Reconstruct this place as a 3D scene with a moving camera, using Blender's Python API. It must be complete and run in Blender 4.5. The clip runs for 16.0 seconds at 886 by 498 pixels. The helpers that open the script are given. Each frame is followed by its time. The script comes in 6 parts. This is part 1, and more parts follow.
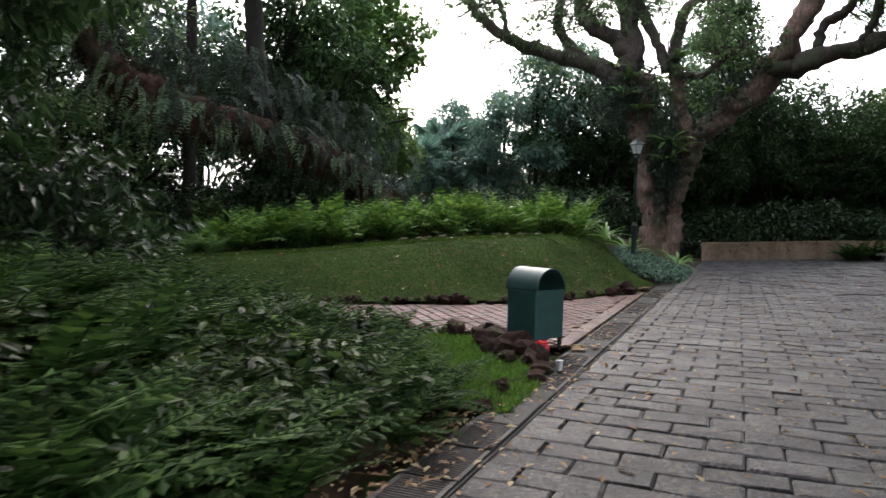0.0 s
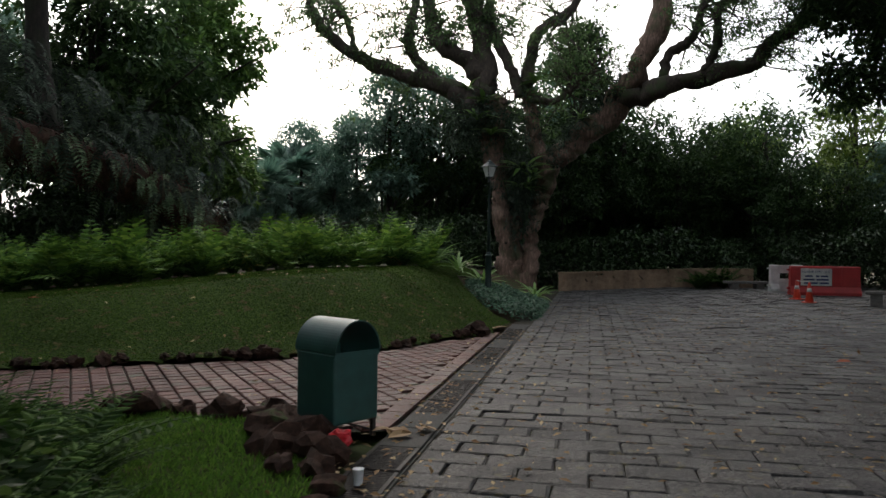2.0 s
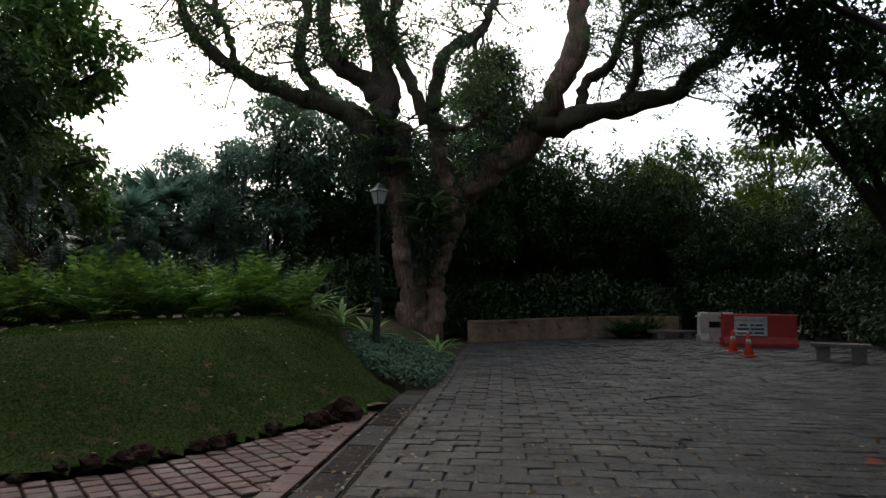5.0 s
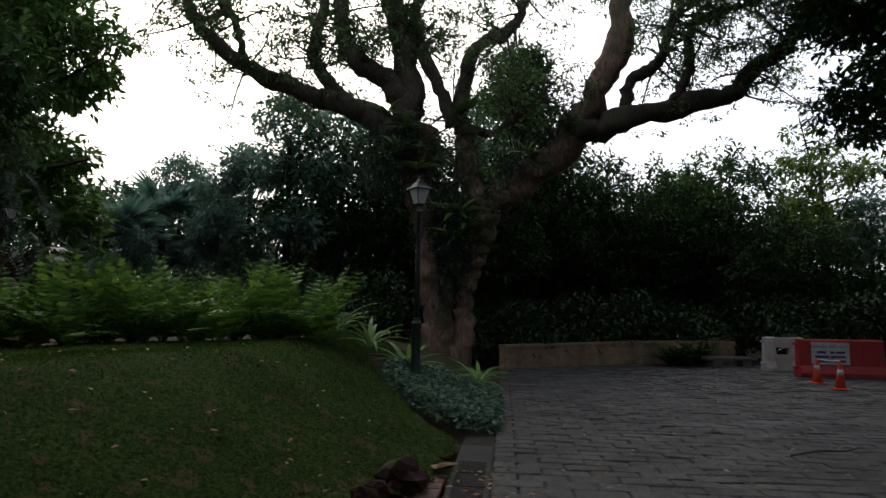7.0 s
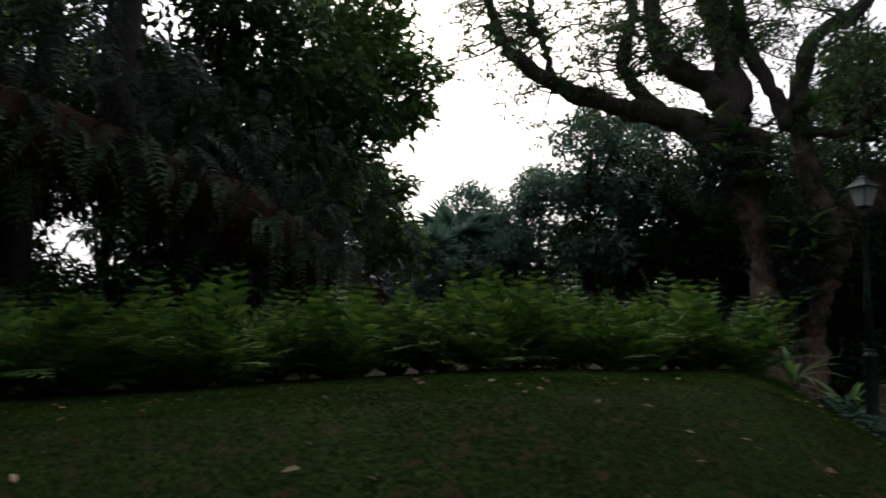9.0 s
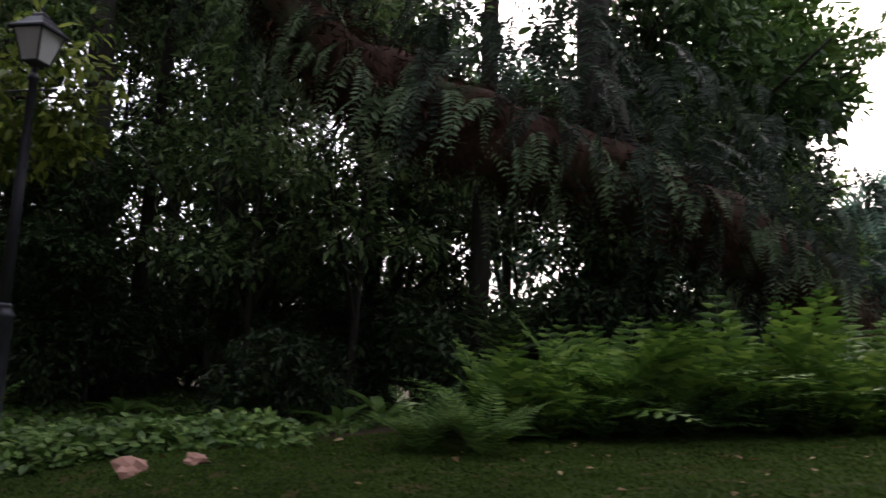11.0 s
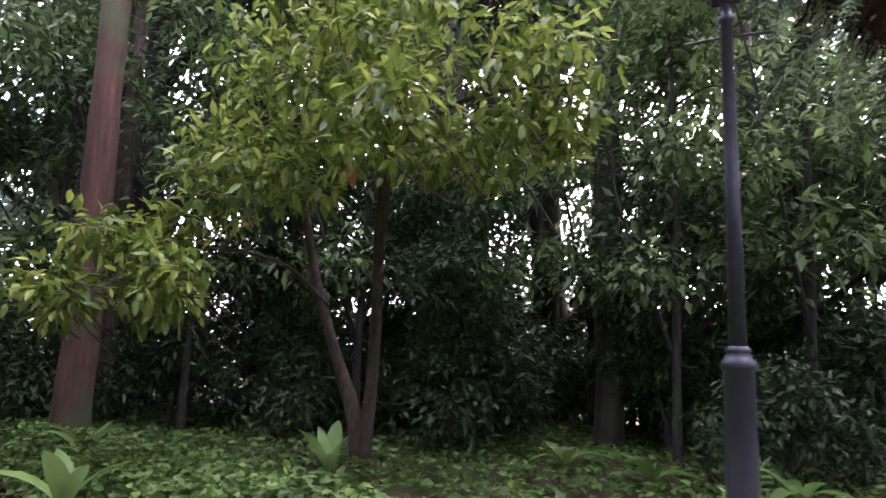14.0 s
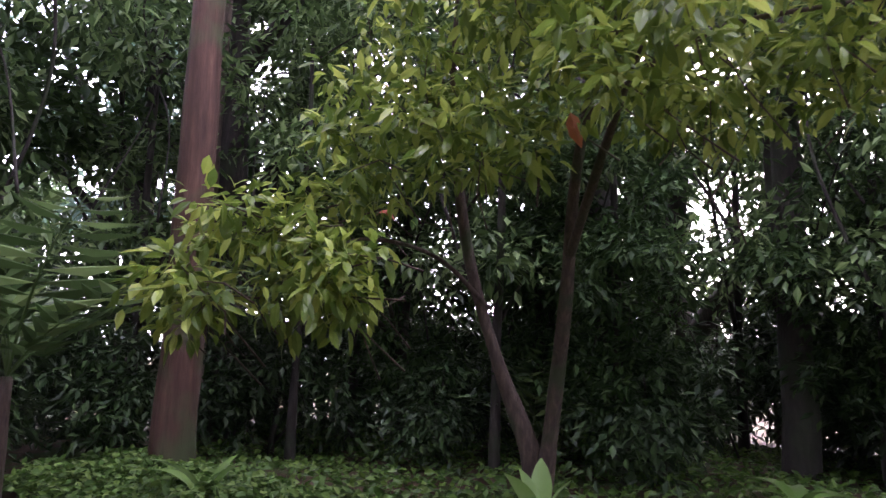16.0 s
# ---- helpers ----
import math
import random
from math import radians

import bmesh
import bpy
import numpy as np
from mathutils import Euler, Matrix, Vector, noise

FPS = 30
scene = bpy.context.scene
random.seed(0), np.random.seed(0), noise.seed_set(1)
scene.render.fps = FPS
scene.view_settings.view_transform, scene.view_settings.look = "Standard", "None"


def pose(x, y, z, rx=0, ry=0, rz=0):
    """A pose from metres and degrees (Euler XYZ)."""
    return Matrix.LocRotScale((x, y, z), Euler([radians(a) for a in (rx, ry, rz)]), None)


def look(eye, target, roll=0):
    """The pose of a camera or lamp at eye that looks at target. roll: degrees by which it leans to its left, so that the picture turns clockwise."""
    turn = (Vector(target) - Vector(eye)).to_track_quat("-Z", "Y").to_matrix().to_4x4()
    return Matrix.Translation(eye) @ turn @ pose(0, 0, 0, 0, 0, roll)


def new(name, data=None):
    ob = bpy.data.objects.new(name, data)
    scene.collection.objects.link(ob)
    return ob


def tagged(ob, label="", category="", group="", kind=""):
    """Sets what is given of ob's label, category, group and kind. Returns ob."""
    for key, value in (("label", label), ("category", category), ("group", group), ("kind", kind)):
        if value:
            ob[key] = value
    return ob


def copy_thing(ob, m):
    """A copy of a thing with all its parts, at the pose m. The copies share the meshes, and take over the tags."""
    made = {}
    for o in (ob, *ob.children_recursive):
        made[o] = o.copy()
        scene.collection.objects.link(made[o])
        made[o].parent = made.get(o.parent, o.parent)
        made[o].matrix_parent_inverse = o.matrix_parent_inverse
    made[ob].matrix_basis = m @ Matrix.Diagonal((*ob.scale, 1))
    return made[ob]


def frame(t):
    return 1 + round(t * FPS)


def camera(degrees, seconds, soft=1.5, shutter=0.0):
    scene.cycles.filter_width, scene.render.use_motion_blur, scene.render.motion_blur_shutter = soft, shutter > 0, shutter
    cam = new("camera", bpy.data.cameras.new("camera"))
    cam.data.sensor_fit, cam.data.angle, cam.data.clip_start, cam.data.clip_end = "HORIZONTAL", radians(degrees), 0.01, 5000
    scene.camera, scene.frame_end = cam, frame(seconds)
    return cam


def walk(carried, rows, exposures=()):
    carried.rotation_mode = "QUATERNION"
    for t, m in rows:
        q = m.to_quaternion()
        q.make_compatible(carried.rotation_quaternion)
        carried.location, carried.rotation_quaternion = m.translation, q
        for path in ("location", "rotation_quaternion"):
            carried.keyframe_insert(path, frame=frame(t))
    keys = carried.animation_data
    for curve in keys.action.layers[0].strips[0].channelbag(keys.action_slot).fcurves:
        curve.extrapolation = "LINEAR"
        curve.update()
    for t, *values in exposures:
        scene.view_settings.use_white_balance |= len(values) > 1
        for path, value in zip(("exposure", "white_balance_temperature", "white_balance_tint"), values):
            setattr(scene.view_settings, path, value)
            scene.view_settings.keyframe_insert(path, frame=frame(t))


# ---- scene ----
cam = camera(65.0, 16.0, 1.5, 0.3)
PATH = [
    (0.0, pose(0.000, 0.000, 1.500, 87.70, -1.20, 0.00)),
    (0.5, pose(0.217, 0.652, 1.514, 88.40, -1.00, -3.80)),
    (1.0, pose(0.421, 1.261, 1.514, 89.10, -1.00, -7.20)),
    (1.5, pose(0.652, 1.841, 1.514, 89.80, -0.80, -9.60)),
    (2.0, pose(0.870, 2.480, 1.514, 90.40, -0.70, -11.10)),
    (2.5, pose(1.102, 3.088, 1.514, 91.10, -0.70, -13.10)),
    (3.0, pose(1.377, 3.668, 1.500, 91.80, -0.60, -14.30)),
    (3.5, pose(1.682, 4.220, 1.514, 92.40, -0.50, -16.20)),
    (4.0, pose(1.987, 4.771, 1.544, 93.00, -0.40, -17.30)),
    (6.5, pose(2.552, 8.120, 1.544, 95.60, -0.90, -18.60)),
    (7.0, pose(2.335, 8.831, 1.514, 96.00, -1.10, -18.00)),
    (7.5, pose(1.900, 9.483, 1.471, 96.60, -1.30, -16.50)),
    (8.0, pose(1.319, 10.048, 1.399, 97.20, -1.70, -12.70)),
    (8.5, pose(0.623, 10.512, 1.384, 97.60, -1.90, -7.10)),
    (9.0, pose(-0.160, 10.788, 1.384, 97.90, -2.30, 0.70)),
    (9.5, pose(-0.928, 10.976, 1.413, 97.80, -2.50, 7.70)),
    (10.0, pose(-1.697, 11.107, 1.442, 97.80, -2.70, 14.40)),
    (12.5, pose(-5.667, 11.129, 1.447, 98.78, -1.61, 35.23)),
    (13.0, pose(-6.315, 10.875, 1.490, 98.82, -1.47, 37.05)),
    (13.5, pose(-6.997, 10.728, 1.515, 98.78, -1.64, 39.22)),
    (14.0, pose(-7.688, 10.709, 1.549, 98.79, -1.65, 40.48)),
    (14.5, pose(-8.384, 10.728, 1.574, 98.84, -1.62, 41.58)),
    (15.0, pose(-9.025, 10.724, 1.589, 99.09, -1.54, 42.38)),
    (15.5, pose(-9.618, 10.833, 1.577, 99.31, -1.30, 43.12)),
    (16.0, pose(-10.159, 10.980, 1.589, 99.39, -1.18, 43.29)),
]
EXPOSURES = [(0.0, 1.58, 6100, 15), (0.5, 1.2, 6150, 13), (1.0, 0.88, 6250, 10), (2.0, 0.52, 6300, 10), (3.5, 0.2, 6250, 10), (7.0, -0.1, 6150, 12), (8.0, -0.4, 6150, 14), (9.0, -0.45, 6100, 15), (10.0, -0.05, 6100, 16), (11.0, 0.9, 6400, 22), (12.3, 3.25, 6050, 41), (16.0, 3.25, 6050, 41)]
walk(cam, PATH, EXPOSURES)

# ---- light: bright overcast sky with a very soft sun ----
world = bpy.data.worlds.new("world")
scene.world = world
world.use_nodes = True
wn, wl = world.node_tree.nodes, world.node_tree.links
wn.clear()
sky = wn.new("ShaderNodeTexSky")
sky.sky_type = "NISHITA"
sky.sun_disc = False
sky.sun_elevation, sky.sun_rotation = radians(38), radians(0)
sky.air_density, sky.dust_density, sky.ozone_density = 1.0, 6.0, 1.0
sky_back = wn.new("ShaderNodeBackground")
sky_back.inputs["Strength"].default_value = 0.10
cloud_back = wn.new("ShaderNodeBackground")
cloud_back.inputs["Color"].default_value = (0.96, 0.98, 1.0, 1)
cloud_back.inputs["Strength"].default_value = 1.0
sky_sum = wn.new("ShaderNodeAddShader")
world_out = wn.new("ShaderNodeOutputWorld")
wl.new(sky.outputs[0], sky_back.inputs["Color"])
wl.new(sky_back.outputs[0], sky_sum.inputs[0])
wl.new(cloud_back.outputs[0], sky_sum.inputs[1])
wl.new(sky_sum.outputs[0], world_out.inputs["Surface"])
sun_data = bpy.data.lights.new("sun", "SUN")
sun_data.energy, sun_data.angle, sun_data.color = 0.7, radians(30), (1.0, 0.97, 0.92)
sun = new("sun", sun_data)
sun.matrix_basis = look((0, 0, 40), (0, -32, 15))

# ---- materials ----
def nodes_of(name):
    m = bpy.data.materials.new(name)
    m.use_nodes = True
    return m, m.node_tree.nodes, m.node_tree.links, m.node_tree.nodes["Principled BSDF"]


def ramp(n, l, src, stops):
    r = n.new("ShaderNodeValToRGB")
    e = r.color_ramp.elements
    while len(e) < len(stops):
        e.new(0.5)
    for k, (p, c) in enumerate(stops):
        e[k].position, e[k].color = p, (*c, 1)
    l.new(src, r.inputs[0])
    return r.outputs[0]


def noise_tex(n, l, scale, detail=4, rough=0.55, coord=None):
    t = n.new("ShaderNodeTexNoise")
    t.inputs["Scale"].default_value, t.inputs["Detail"].default_value, t.inputs["Roughness"].default_value = scale, detail, rough
    if coord is None:
        g = n.new("ShaderNodeNewGeometry")
        coord = g.outputs["Position"]
    l.new(coord, t.inputs["Vector"])
    return t.outputs["Fac"]


def mix(n, l, a, b, f, kind="MIX"):
    m = n.new("ShaderNodeMix")
    m.data_type, m.blend_type = "RGBA", kind
    for sock, v in ((m.inputs[6], a), (m.inputs[7], b), (m.inputs[0], f)):
        if hasattr(v, "is_linked"):
            l.new(v, sock)
        else:
            sock.default_value = v if isinstance(v, float) else (*v, 1)
    return m.outputs[2]


def bump(n, l, bsdf, height, strength, dist=0.02):
    b = n.new("ShaderNodeBump")
    b.inputs["Strength"].default_value, b.inputs["Distance"].default_value = strength, dist
    l.new(height, b.inputs["Height"])
    l.new(b.outputs[0], bsdf.inputs["Normal"])


def leaf_mat(name, dark, mid, light, rough=0.5, glow=0.25, patch=0.35, shine=0.3):
    """Foliage: each leaf its own tone, broad tone patches, and some light passing through."""
    m, n, l, p = nodes_of(name)
    g = n.new("ShaderNodeNewGeometry")
    c = ramp(n, l, g.outputs["Random Per Island"], [(0.0, dark), (0.55, mid), (1.0, light)])
    big = noise_tex(n, l, 0.9, 3)
    big = ramp(n, l, big, [(0.35, (0.55, 0.55, 0.55)), (0.65, (1.25, 1.25, 1.2))])
    c = mix(n, l, c, big, patch, "MULTIPLY")
    l.new(c, p.inputs["Base Color"])
    p.inputs["Roughness"].default_value = rough
    p.inputs["Specular IOR Level"].default_value = shine
    t = n.new("ShaderNodeBsdfTranslucent")
    l.new(c, t.inputs["Color"])
    s = n.new("ShaderNodeMixShader")
    s.inputs[0].default_value = glow
    l.new(p.outputs[0], s.inputs[1])
    l.new(t.outputs[0], s.inputs[2])
    l.new(s.outputs[0], n["Material Output"].inputs["Surface"])
    return m


def bark_mat(name, a, b, c, scale=3.0, stretch=0.25, moss_tone=(0.05, 0.07, 0.025)):
    m, n, l, p = nodes_of(name)
    g = n.new("ShaderNodeNewGeometry")
    v = n.new("ShaderNodeVectorMath")
    v.operation = "MULTIPLY"
    v.inputs[1].default_value = (1, 1, stretch)
    l.new(g.outputs["Position"], v.inputs[0])
    f = noise_tex(n, l, scale * 4, 6, 0.65, v.outputs[0])
    w = noise_tex(n, l, scale * 0.5, 3, 0.5)
    col = ramp(n, l, f, [(0.3, a), (0.55, b), (0.75, c)])
    moss = ramp(n, l, w, [(0.5, (0, 0, 0)), (0.68, (1, 1, 1))])
    col = mix(n, l, col, moss_tone, moss)
    l.new(col, p.inputs["Base Color"])
    p.inputs["Roughness"].default_value = 0.9
    bump(n, l, p, f, 0.8, 0.04)
    return m


def spotted_mat(name, tones, scale, rough=0.8, relief=0.3, per_object=0.35, spots=None, gloss_var=0.0, broad=0.5, shine=0.15, blotch=0.0):
    """Stone, brick and soil: grain, broad stains, and a tone for each piece."""
    m, n, l, p = nodes_of(name)
    f = noise_tex(n, l, scale, 7, 0.7)
    c = ramp(n, l, f, tones)
    oi = n.new("ShaderNodeObjectInfo")
    g = n.new("ShaderNodeNewGeometry")
    add = n.new("ShaderNodeMath")
    add.operation = "ADD"
    l.new(oi.outputs["Random"], add.inputs[0])
    l.new(g.outputs["Random Per Island"], add.inputs[1])
    fr = n.new("ShaderNodeMath")
    fr.operation = "FRACT"
    l.new(add.outputs[0], fr.inputs[0])
    tone = ramp(n, l, fr.outputs[0], [(0.0, (0.6, 0.6, 0.62)), (0.5, (1.0, 0.98, 0.95)), (1.0, (1.3, 1.25, 1.2))])
    c = mix(n, l, c, tone, per_object, "MULTIPLY")
    stain = ramp(n, l, noise_tex(n, l, 0.7, 5, 0.6), [(0.35, (0.5, 0.48, 0.45)), (0.7, (1.15, 1.12, 1.1))])
    c = mix(n, l, c, stain, broad, "MULTIPLY")
    if blotch:
        worn = ramp(n, l, noise_tex(n, l, 6.5, 6, 0.72), [(0.36, (0.3, 0.29, 0.29)), (0.5, (0.9, 0.9, 0.9)), (0.66, (1.7, 1.66, 1.6))])
        c = mix(n, l, c, worn, blotch, "MULTIPLY")
    if spots:
        k = ramp(n, l, noise_tex(n, l, spots[1], 3, 0.6), [(spots[2], (0, 0, 0)), (spots[2] + 0.06, (1, 1, 1))])
        c = mix(n, l, c, spots[0], k)
    l.new(c, p.inputs["Base Color"])
    p.inputs["Roughness"].default_value = rough
    p.inputs["Specular IOR Level"].default_value = shine
    if gloss_var:
        rr = ramp(n, l, noise_tex(n, l, 1.3, 4), [(0.35, (rough - gloss_var,) * 3), (0.65, (rough,) * 3)])
        l.new(rr, p.inputs["Roughness"])
    bump(n, l, p, f, relief, 0.02)
    return m


def plain_mat(name, col, rough=0.5, metal=0.0, wear=0.25, scale=9.0):
    m, n, l, p = nodes_of(name)
    f = noise_tex(n, l, scale, 5, 0.6)
    c = ramp(n, l, f, [(0.3, tuple(v * (1 - wear) for v in col)), (0.7, tuple(min(1, v * (1 + wear * 0.5)) for v in col))])
    l.new(c, p.inputs["Base Color"])
    p.inputs["Roughness"].default_value, p.inputs["Metallic"].default_value = rough, metal
    bump(n, l, p, f, 0.08, 0.01)
    return m


M_SETT = spotted_mat("granite_setts", [(0.38, (0.007, 0.007, 0.0075)), (0.5, (0.03, 0.03, 0.031)), (0.64, (0.115, 0.115, 0.118))], 36, 0.66, 1.0, 0.9, ((0.07, 0.062, 0.03), 7.0, 0.61), 0.24, 0.8, 0.4, 1.0)
M_JOINT = spotted_mat("dark_joint_soil", [(0.3, (0.02, 0.018, 0.015)), (0.7, (0.06, 0.055, 0.04))], 30, 0.95, 0.5, 0.0)
M_PAVER = spotted_mat("red_pavers", [(0.3, (0.035, 0.013, 0.01)), (0.5, (0.085, 0.031, 0.025)), (0.7, (0.15, 0.066, 0.054))], 30, 0.7, 0.5, 0.7, ((0.05, 0.05, 0.03), 3.0, 0.6), 0.15, 0.6, 0.35)
M_DRAIN = spotted_mat("drain_concrete", [(0.35, (0.025, 0.026, 0.025)), (0.65, (0.075, 0.076, 0.073))], 40, 0.75, 0.3, 0.3)
M_IRON = spotted_mat("rusted_iron_grate", [(0.3, (0.02, 0.02, 0.02)), (0.7, (0.07, 0.062, 0.055))], 30, 0.6, 0.3, 0.2)
M_SOIL = spotted_mat("leaf_litter_soil", [(0.3, (0.025, 0.017, 0.01)), (0.55, (0.06, 0.038, 0.022)), (0.75, (0.11, 0.07, 0.04))], 9, 0.95, 0.8, 0.0, ((0.03, 0.045, 0.012), 1.7, 0.5))
M_LAWN = spotted_mat("lawn", [(0.36, (0.007, 0.014, 0.003)), (0.5, (0.03, 0.058, 0.011)), (0.66, (0.075, 0.098, 0.028))], 26, 0.95, 1.0, 0.0, ((0.075, 0.058, 0.028), 5.0, 0.58), 0.0, 0.7, 0.05)
M_GRASS = leaf_mat("grass_blades", (0.02, 0.044, 0.007), (0.05, 0.1, 0.015), (0.1, 0.148, 0.032), 0.85, 0.4, 0.8, 0.05)
M_VERGE = leaf_mat("verge_blades", (0.045, 0.1, 0.015), (0.08, 0.17, 0.025), (0.14, 0.24, 0.04), 0.7, 0.4, 0.5, 0.1)
M_ROCK = spotted_mat("laterite_rock", [(0.25, (0.012, 0.008, 0.006)), (0.5, (0.034, 0.019, 0.014)), (0.8, (0.09, 0.05, 0.036))], 14, 0.95, 1.0, 0.4, ((0.04, 0.055, 0.02), 3.0, 0.6))
M_WALLSTONE = spotted_mat("low_wall_stone", [(0.3, (0.16, 0.11, 0.075)), (0.6, (0.27, 0.2, 0.14)), (0.8, (0.36, 0.28, 0.2))], 6, 0.9, 0.5, 0.4)
M_BARK = bark_mat("rain_tree_bark", (0.055, 0.034, 0.025), (0.16, 0.1, 0.072), (0.32, 0.215, 0.16), 3.0, 0.25, (0.06, 0.065, 0.03))
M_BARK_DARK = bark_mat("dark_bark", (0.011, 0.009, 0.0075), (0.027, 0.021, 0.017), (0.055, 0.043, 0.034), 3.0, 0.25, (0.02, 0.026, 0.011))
M_BARK_RED = bark_mat("red_fibre_bark", (0.035, 0.015, 0.01), (0.075, 0.034, 0.022), (0.13, 0.065, 0.042), 2.0, 0.12)
M_MOSS_ROOT = leaf_mat("rusty_root_mat", (0.025, 0.012, 0.008), (0.055, 0.025, 0.016), (0.11, 0.05, 0.032), 0.9, 0.1)
M_FERN = leaf_mat("fern_green", (0.055, 0.12, 0.02), (0.115, 0.225, 0.034), (0.23, 0.35, 0.06), 0.5, 0.35)
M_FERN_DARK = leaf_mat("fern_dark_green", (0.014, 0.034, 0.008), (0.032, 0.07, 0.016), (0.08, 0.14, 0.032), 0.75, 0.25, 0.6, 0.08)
M_FERN_DRY = leaf_mat("fern_yellowed", (0.22, 0.2, 0.03), (0.3, 0.22, 0.04), (0.36, 0.2, 0.05), 0.6, 0.3)
M_HANG = leaf_mat("hanging_fern", (0.12, 0.19, 0.095), (0.21, 0.3, 0.16), (0.33, 0.42, 0.26), 0.45, 0.35)
M_YELLOW = leaf_mat("yellow_leaf", (0.5, 0.36, 0.02), (0.6, 0.42, 0.03), (0.65, 0.45, 0.05), 0.5, 0.3)
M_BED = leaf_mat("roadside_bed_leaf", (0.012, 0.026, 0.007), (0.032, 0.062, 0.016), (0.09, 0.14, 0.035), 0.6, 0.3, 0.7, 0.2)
M_LIMB_GREEN = leaf_mat("limb_epiphyte_leaf", (0.02, 0.032, 0.022), (0.045, 0.066, 0.045), (0.1, 0.135, 0.095), 0.6, 0.25, 0.6, 0.2)
M_LEAF_UNDER = leaf_mat("understorey_leaf", (0.012, 0.03, 0.009), (0.026, 0.056, 0.016), (0.055, 0.1, 0.03), 0.45, 0.2, 0.6, 0.35)
M_LEAF = leaf_mat("tree_leaf", (0.016, 0.036, 0.012), (0.034, 0.07, 0.021), (0.07, 0.12, 0.038), 0.55, 0.3, 0.5, 0.2)
M_LEAF_BLUE = leaf_mat("tree_leaf_bluish", (0.05, 0.105, 0.075), (0.1, 0.185, 0.135), (0.18, 0.27, 0.2), 0.4, 0.4, 0.4, 0.5)
M_LEAF_MID = leaf_mat("woodland_leaf", (0.03, 0.058, 0.018), (0.075, 0.13, 0.042), (0.2, 0.29, 0.11), 0.42, 0.45, 0.35, 0.4)
M_LEAF_SUN = leaf_mat("tree_leaf_yellowish", (0.05, 0.09, 0.01), (0.1, 0.16, 0.02), (0.17, 0.24, 0.035))
M_LEAF_RAIN = leaf_mat("rain_tree_leaf", (0.05, 0.09, 0.03), (0.085, 0.15, 0.05), (0.15, 0.22, 0.09), 0.5, 0.5)
M_LEAF_SHRUB = leaf_mat("glossy_yellow_green_leaf", (0.07, 0.12, 0.02), (0.17, 0.24, 0.04), (0.4, 0.46, 0.1), 0.33, 0.45)
M_LEAF_FIG = leaf_mat("deep_green_leaf", (0.04, 0.09, 0.016), (0.075, 0.15, 0.028), (0.14, 0.23, 0.045), 0.4, 0.35, 0.4, 0.4)
M_COVER = leaf_mat("ground_cover_leaf", (0.05, 0.105, 0.022), (0.1, 0.19, 0.04), (0.2, 0.3, 0.08), 0.42, 0.25)
M_COVER_BLUE = leaf_mat("ground_cover_bluish_leaf", (0.03, 0.07, 0.04), (0.06, 0.125, 0.075), (0.11, 0.2, 0.12), 0.45, 0.2)
M_BROAD = leaf_mat("broad_leaf", (0.1, 0.19, 0.06), (0.17, 0.29, 0.08), (0.25, 0.38, 0.11), 0.35, 0.35, 0.15)
M_DRY = leaf_mat("dry_leaf", (0.14, 0.075, 0.03), (0.26, 0.165, 0.075), (0.46, 0.36, 0.2), 0.7, 0.15, 0.1)
M_RED_DRY = leaf_mat("red_dry_leaf", (0.28, 0.07, 0.03), (0.36, 0.1, 0.05), (0.42, 0.15, 0.07), 0.6, 0.2, 0.1)
M_BIN = plain_mat("green_bin_paint", (0.014, 0.06, 0.05), 0.5, 0.0, 0.3, 5)
M_DARK = plain_mat("dark_inside", (0.012, 0.012, 0.012), 0.8)
M_POST = plain_mat("grey_lamp_paint", (0.034, 0.035, 0.046), 0.45, 0.2, 0.3, 12)
M_POST_GREEN = plain_mat("green_lamp_paint", (0.014, 0.03, 0.026), 0.5, 0.2, 0.3, 12)
M_FROST = plain_mat("frosted_lamp_glass", (0.55, 0.55, 0.53), 0.35, 0.0, 0.08, 4)
M_RED = plain_mat("red_plastic", (0.34, 0.016, 0.016), 0.5, 0.0, 0.25, 3)
M_CONE = plain_mat("orange_red_cone", (0.62, 0.06, 0.025), 0.5)
M_WHITE = plain_mat("white_plastic", (0.5, 0.5, 0.47), 0.5, 0.0, 0.25, 4)
M_INK = plain_mat("blue_black_ink", (0.02, 0.03, 0.1), 0.6)
M_BENCH = spotted_mat("bench_stone", [(0.3, (0.1, 0.095, 0.09)), (0.7, (0.2, 0.19, 0.18))], 14, 0.8, 0.3, 0.0)
M_PINK = spotted_mat("pink_stone", [(0.3, (0.45, 0.24, 0.19)), (0.7, (0.6, 0.36, 0.29))], 18, 0.85, 0.3, 0.0)
M_BAG = plain_mat("red_plastic_bag", (0.6, 0.02, 0.03), 0.3)
M_CLEAR = plain_mat("clear_plastic", (0.7, 0.72, 0.74), 0.15)

# ---- shape helpers ----
def mesh(name, V, F, mat, smooth=False):
    me = bpy.data.meshes.new(name)
    me.from_pydata([tuple(v) for v in V] if not isinstance(V, np.ndarray) else V.tolist(), [], F if not isinstance(F, np.ndarray) else F.tolist())
    me.materials.append(mat)
    if smooth:
        me.polygons.foreach_set("use_smooth", [True] * len(me.polygons))
    me.update()
    return me


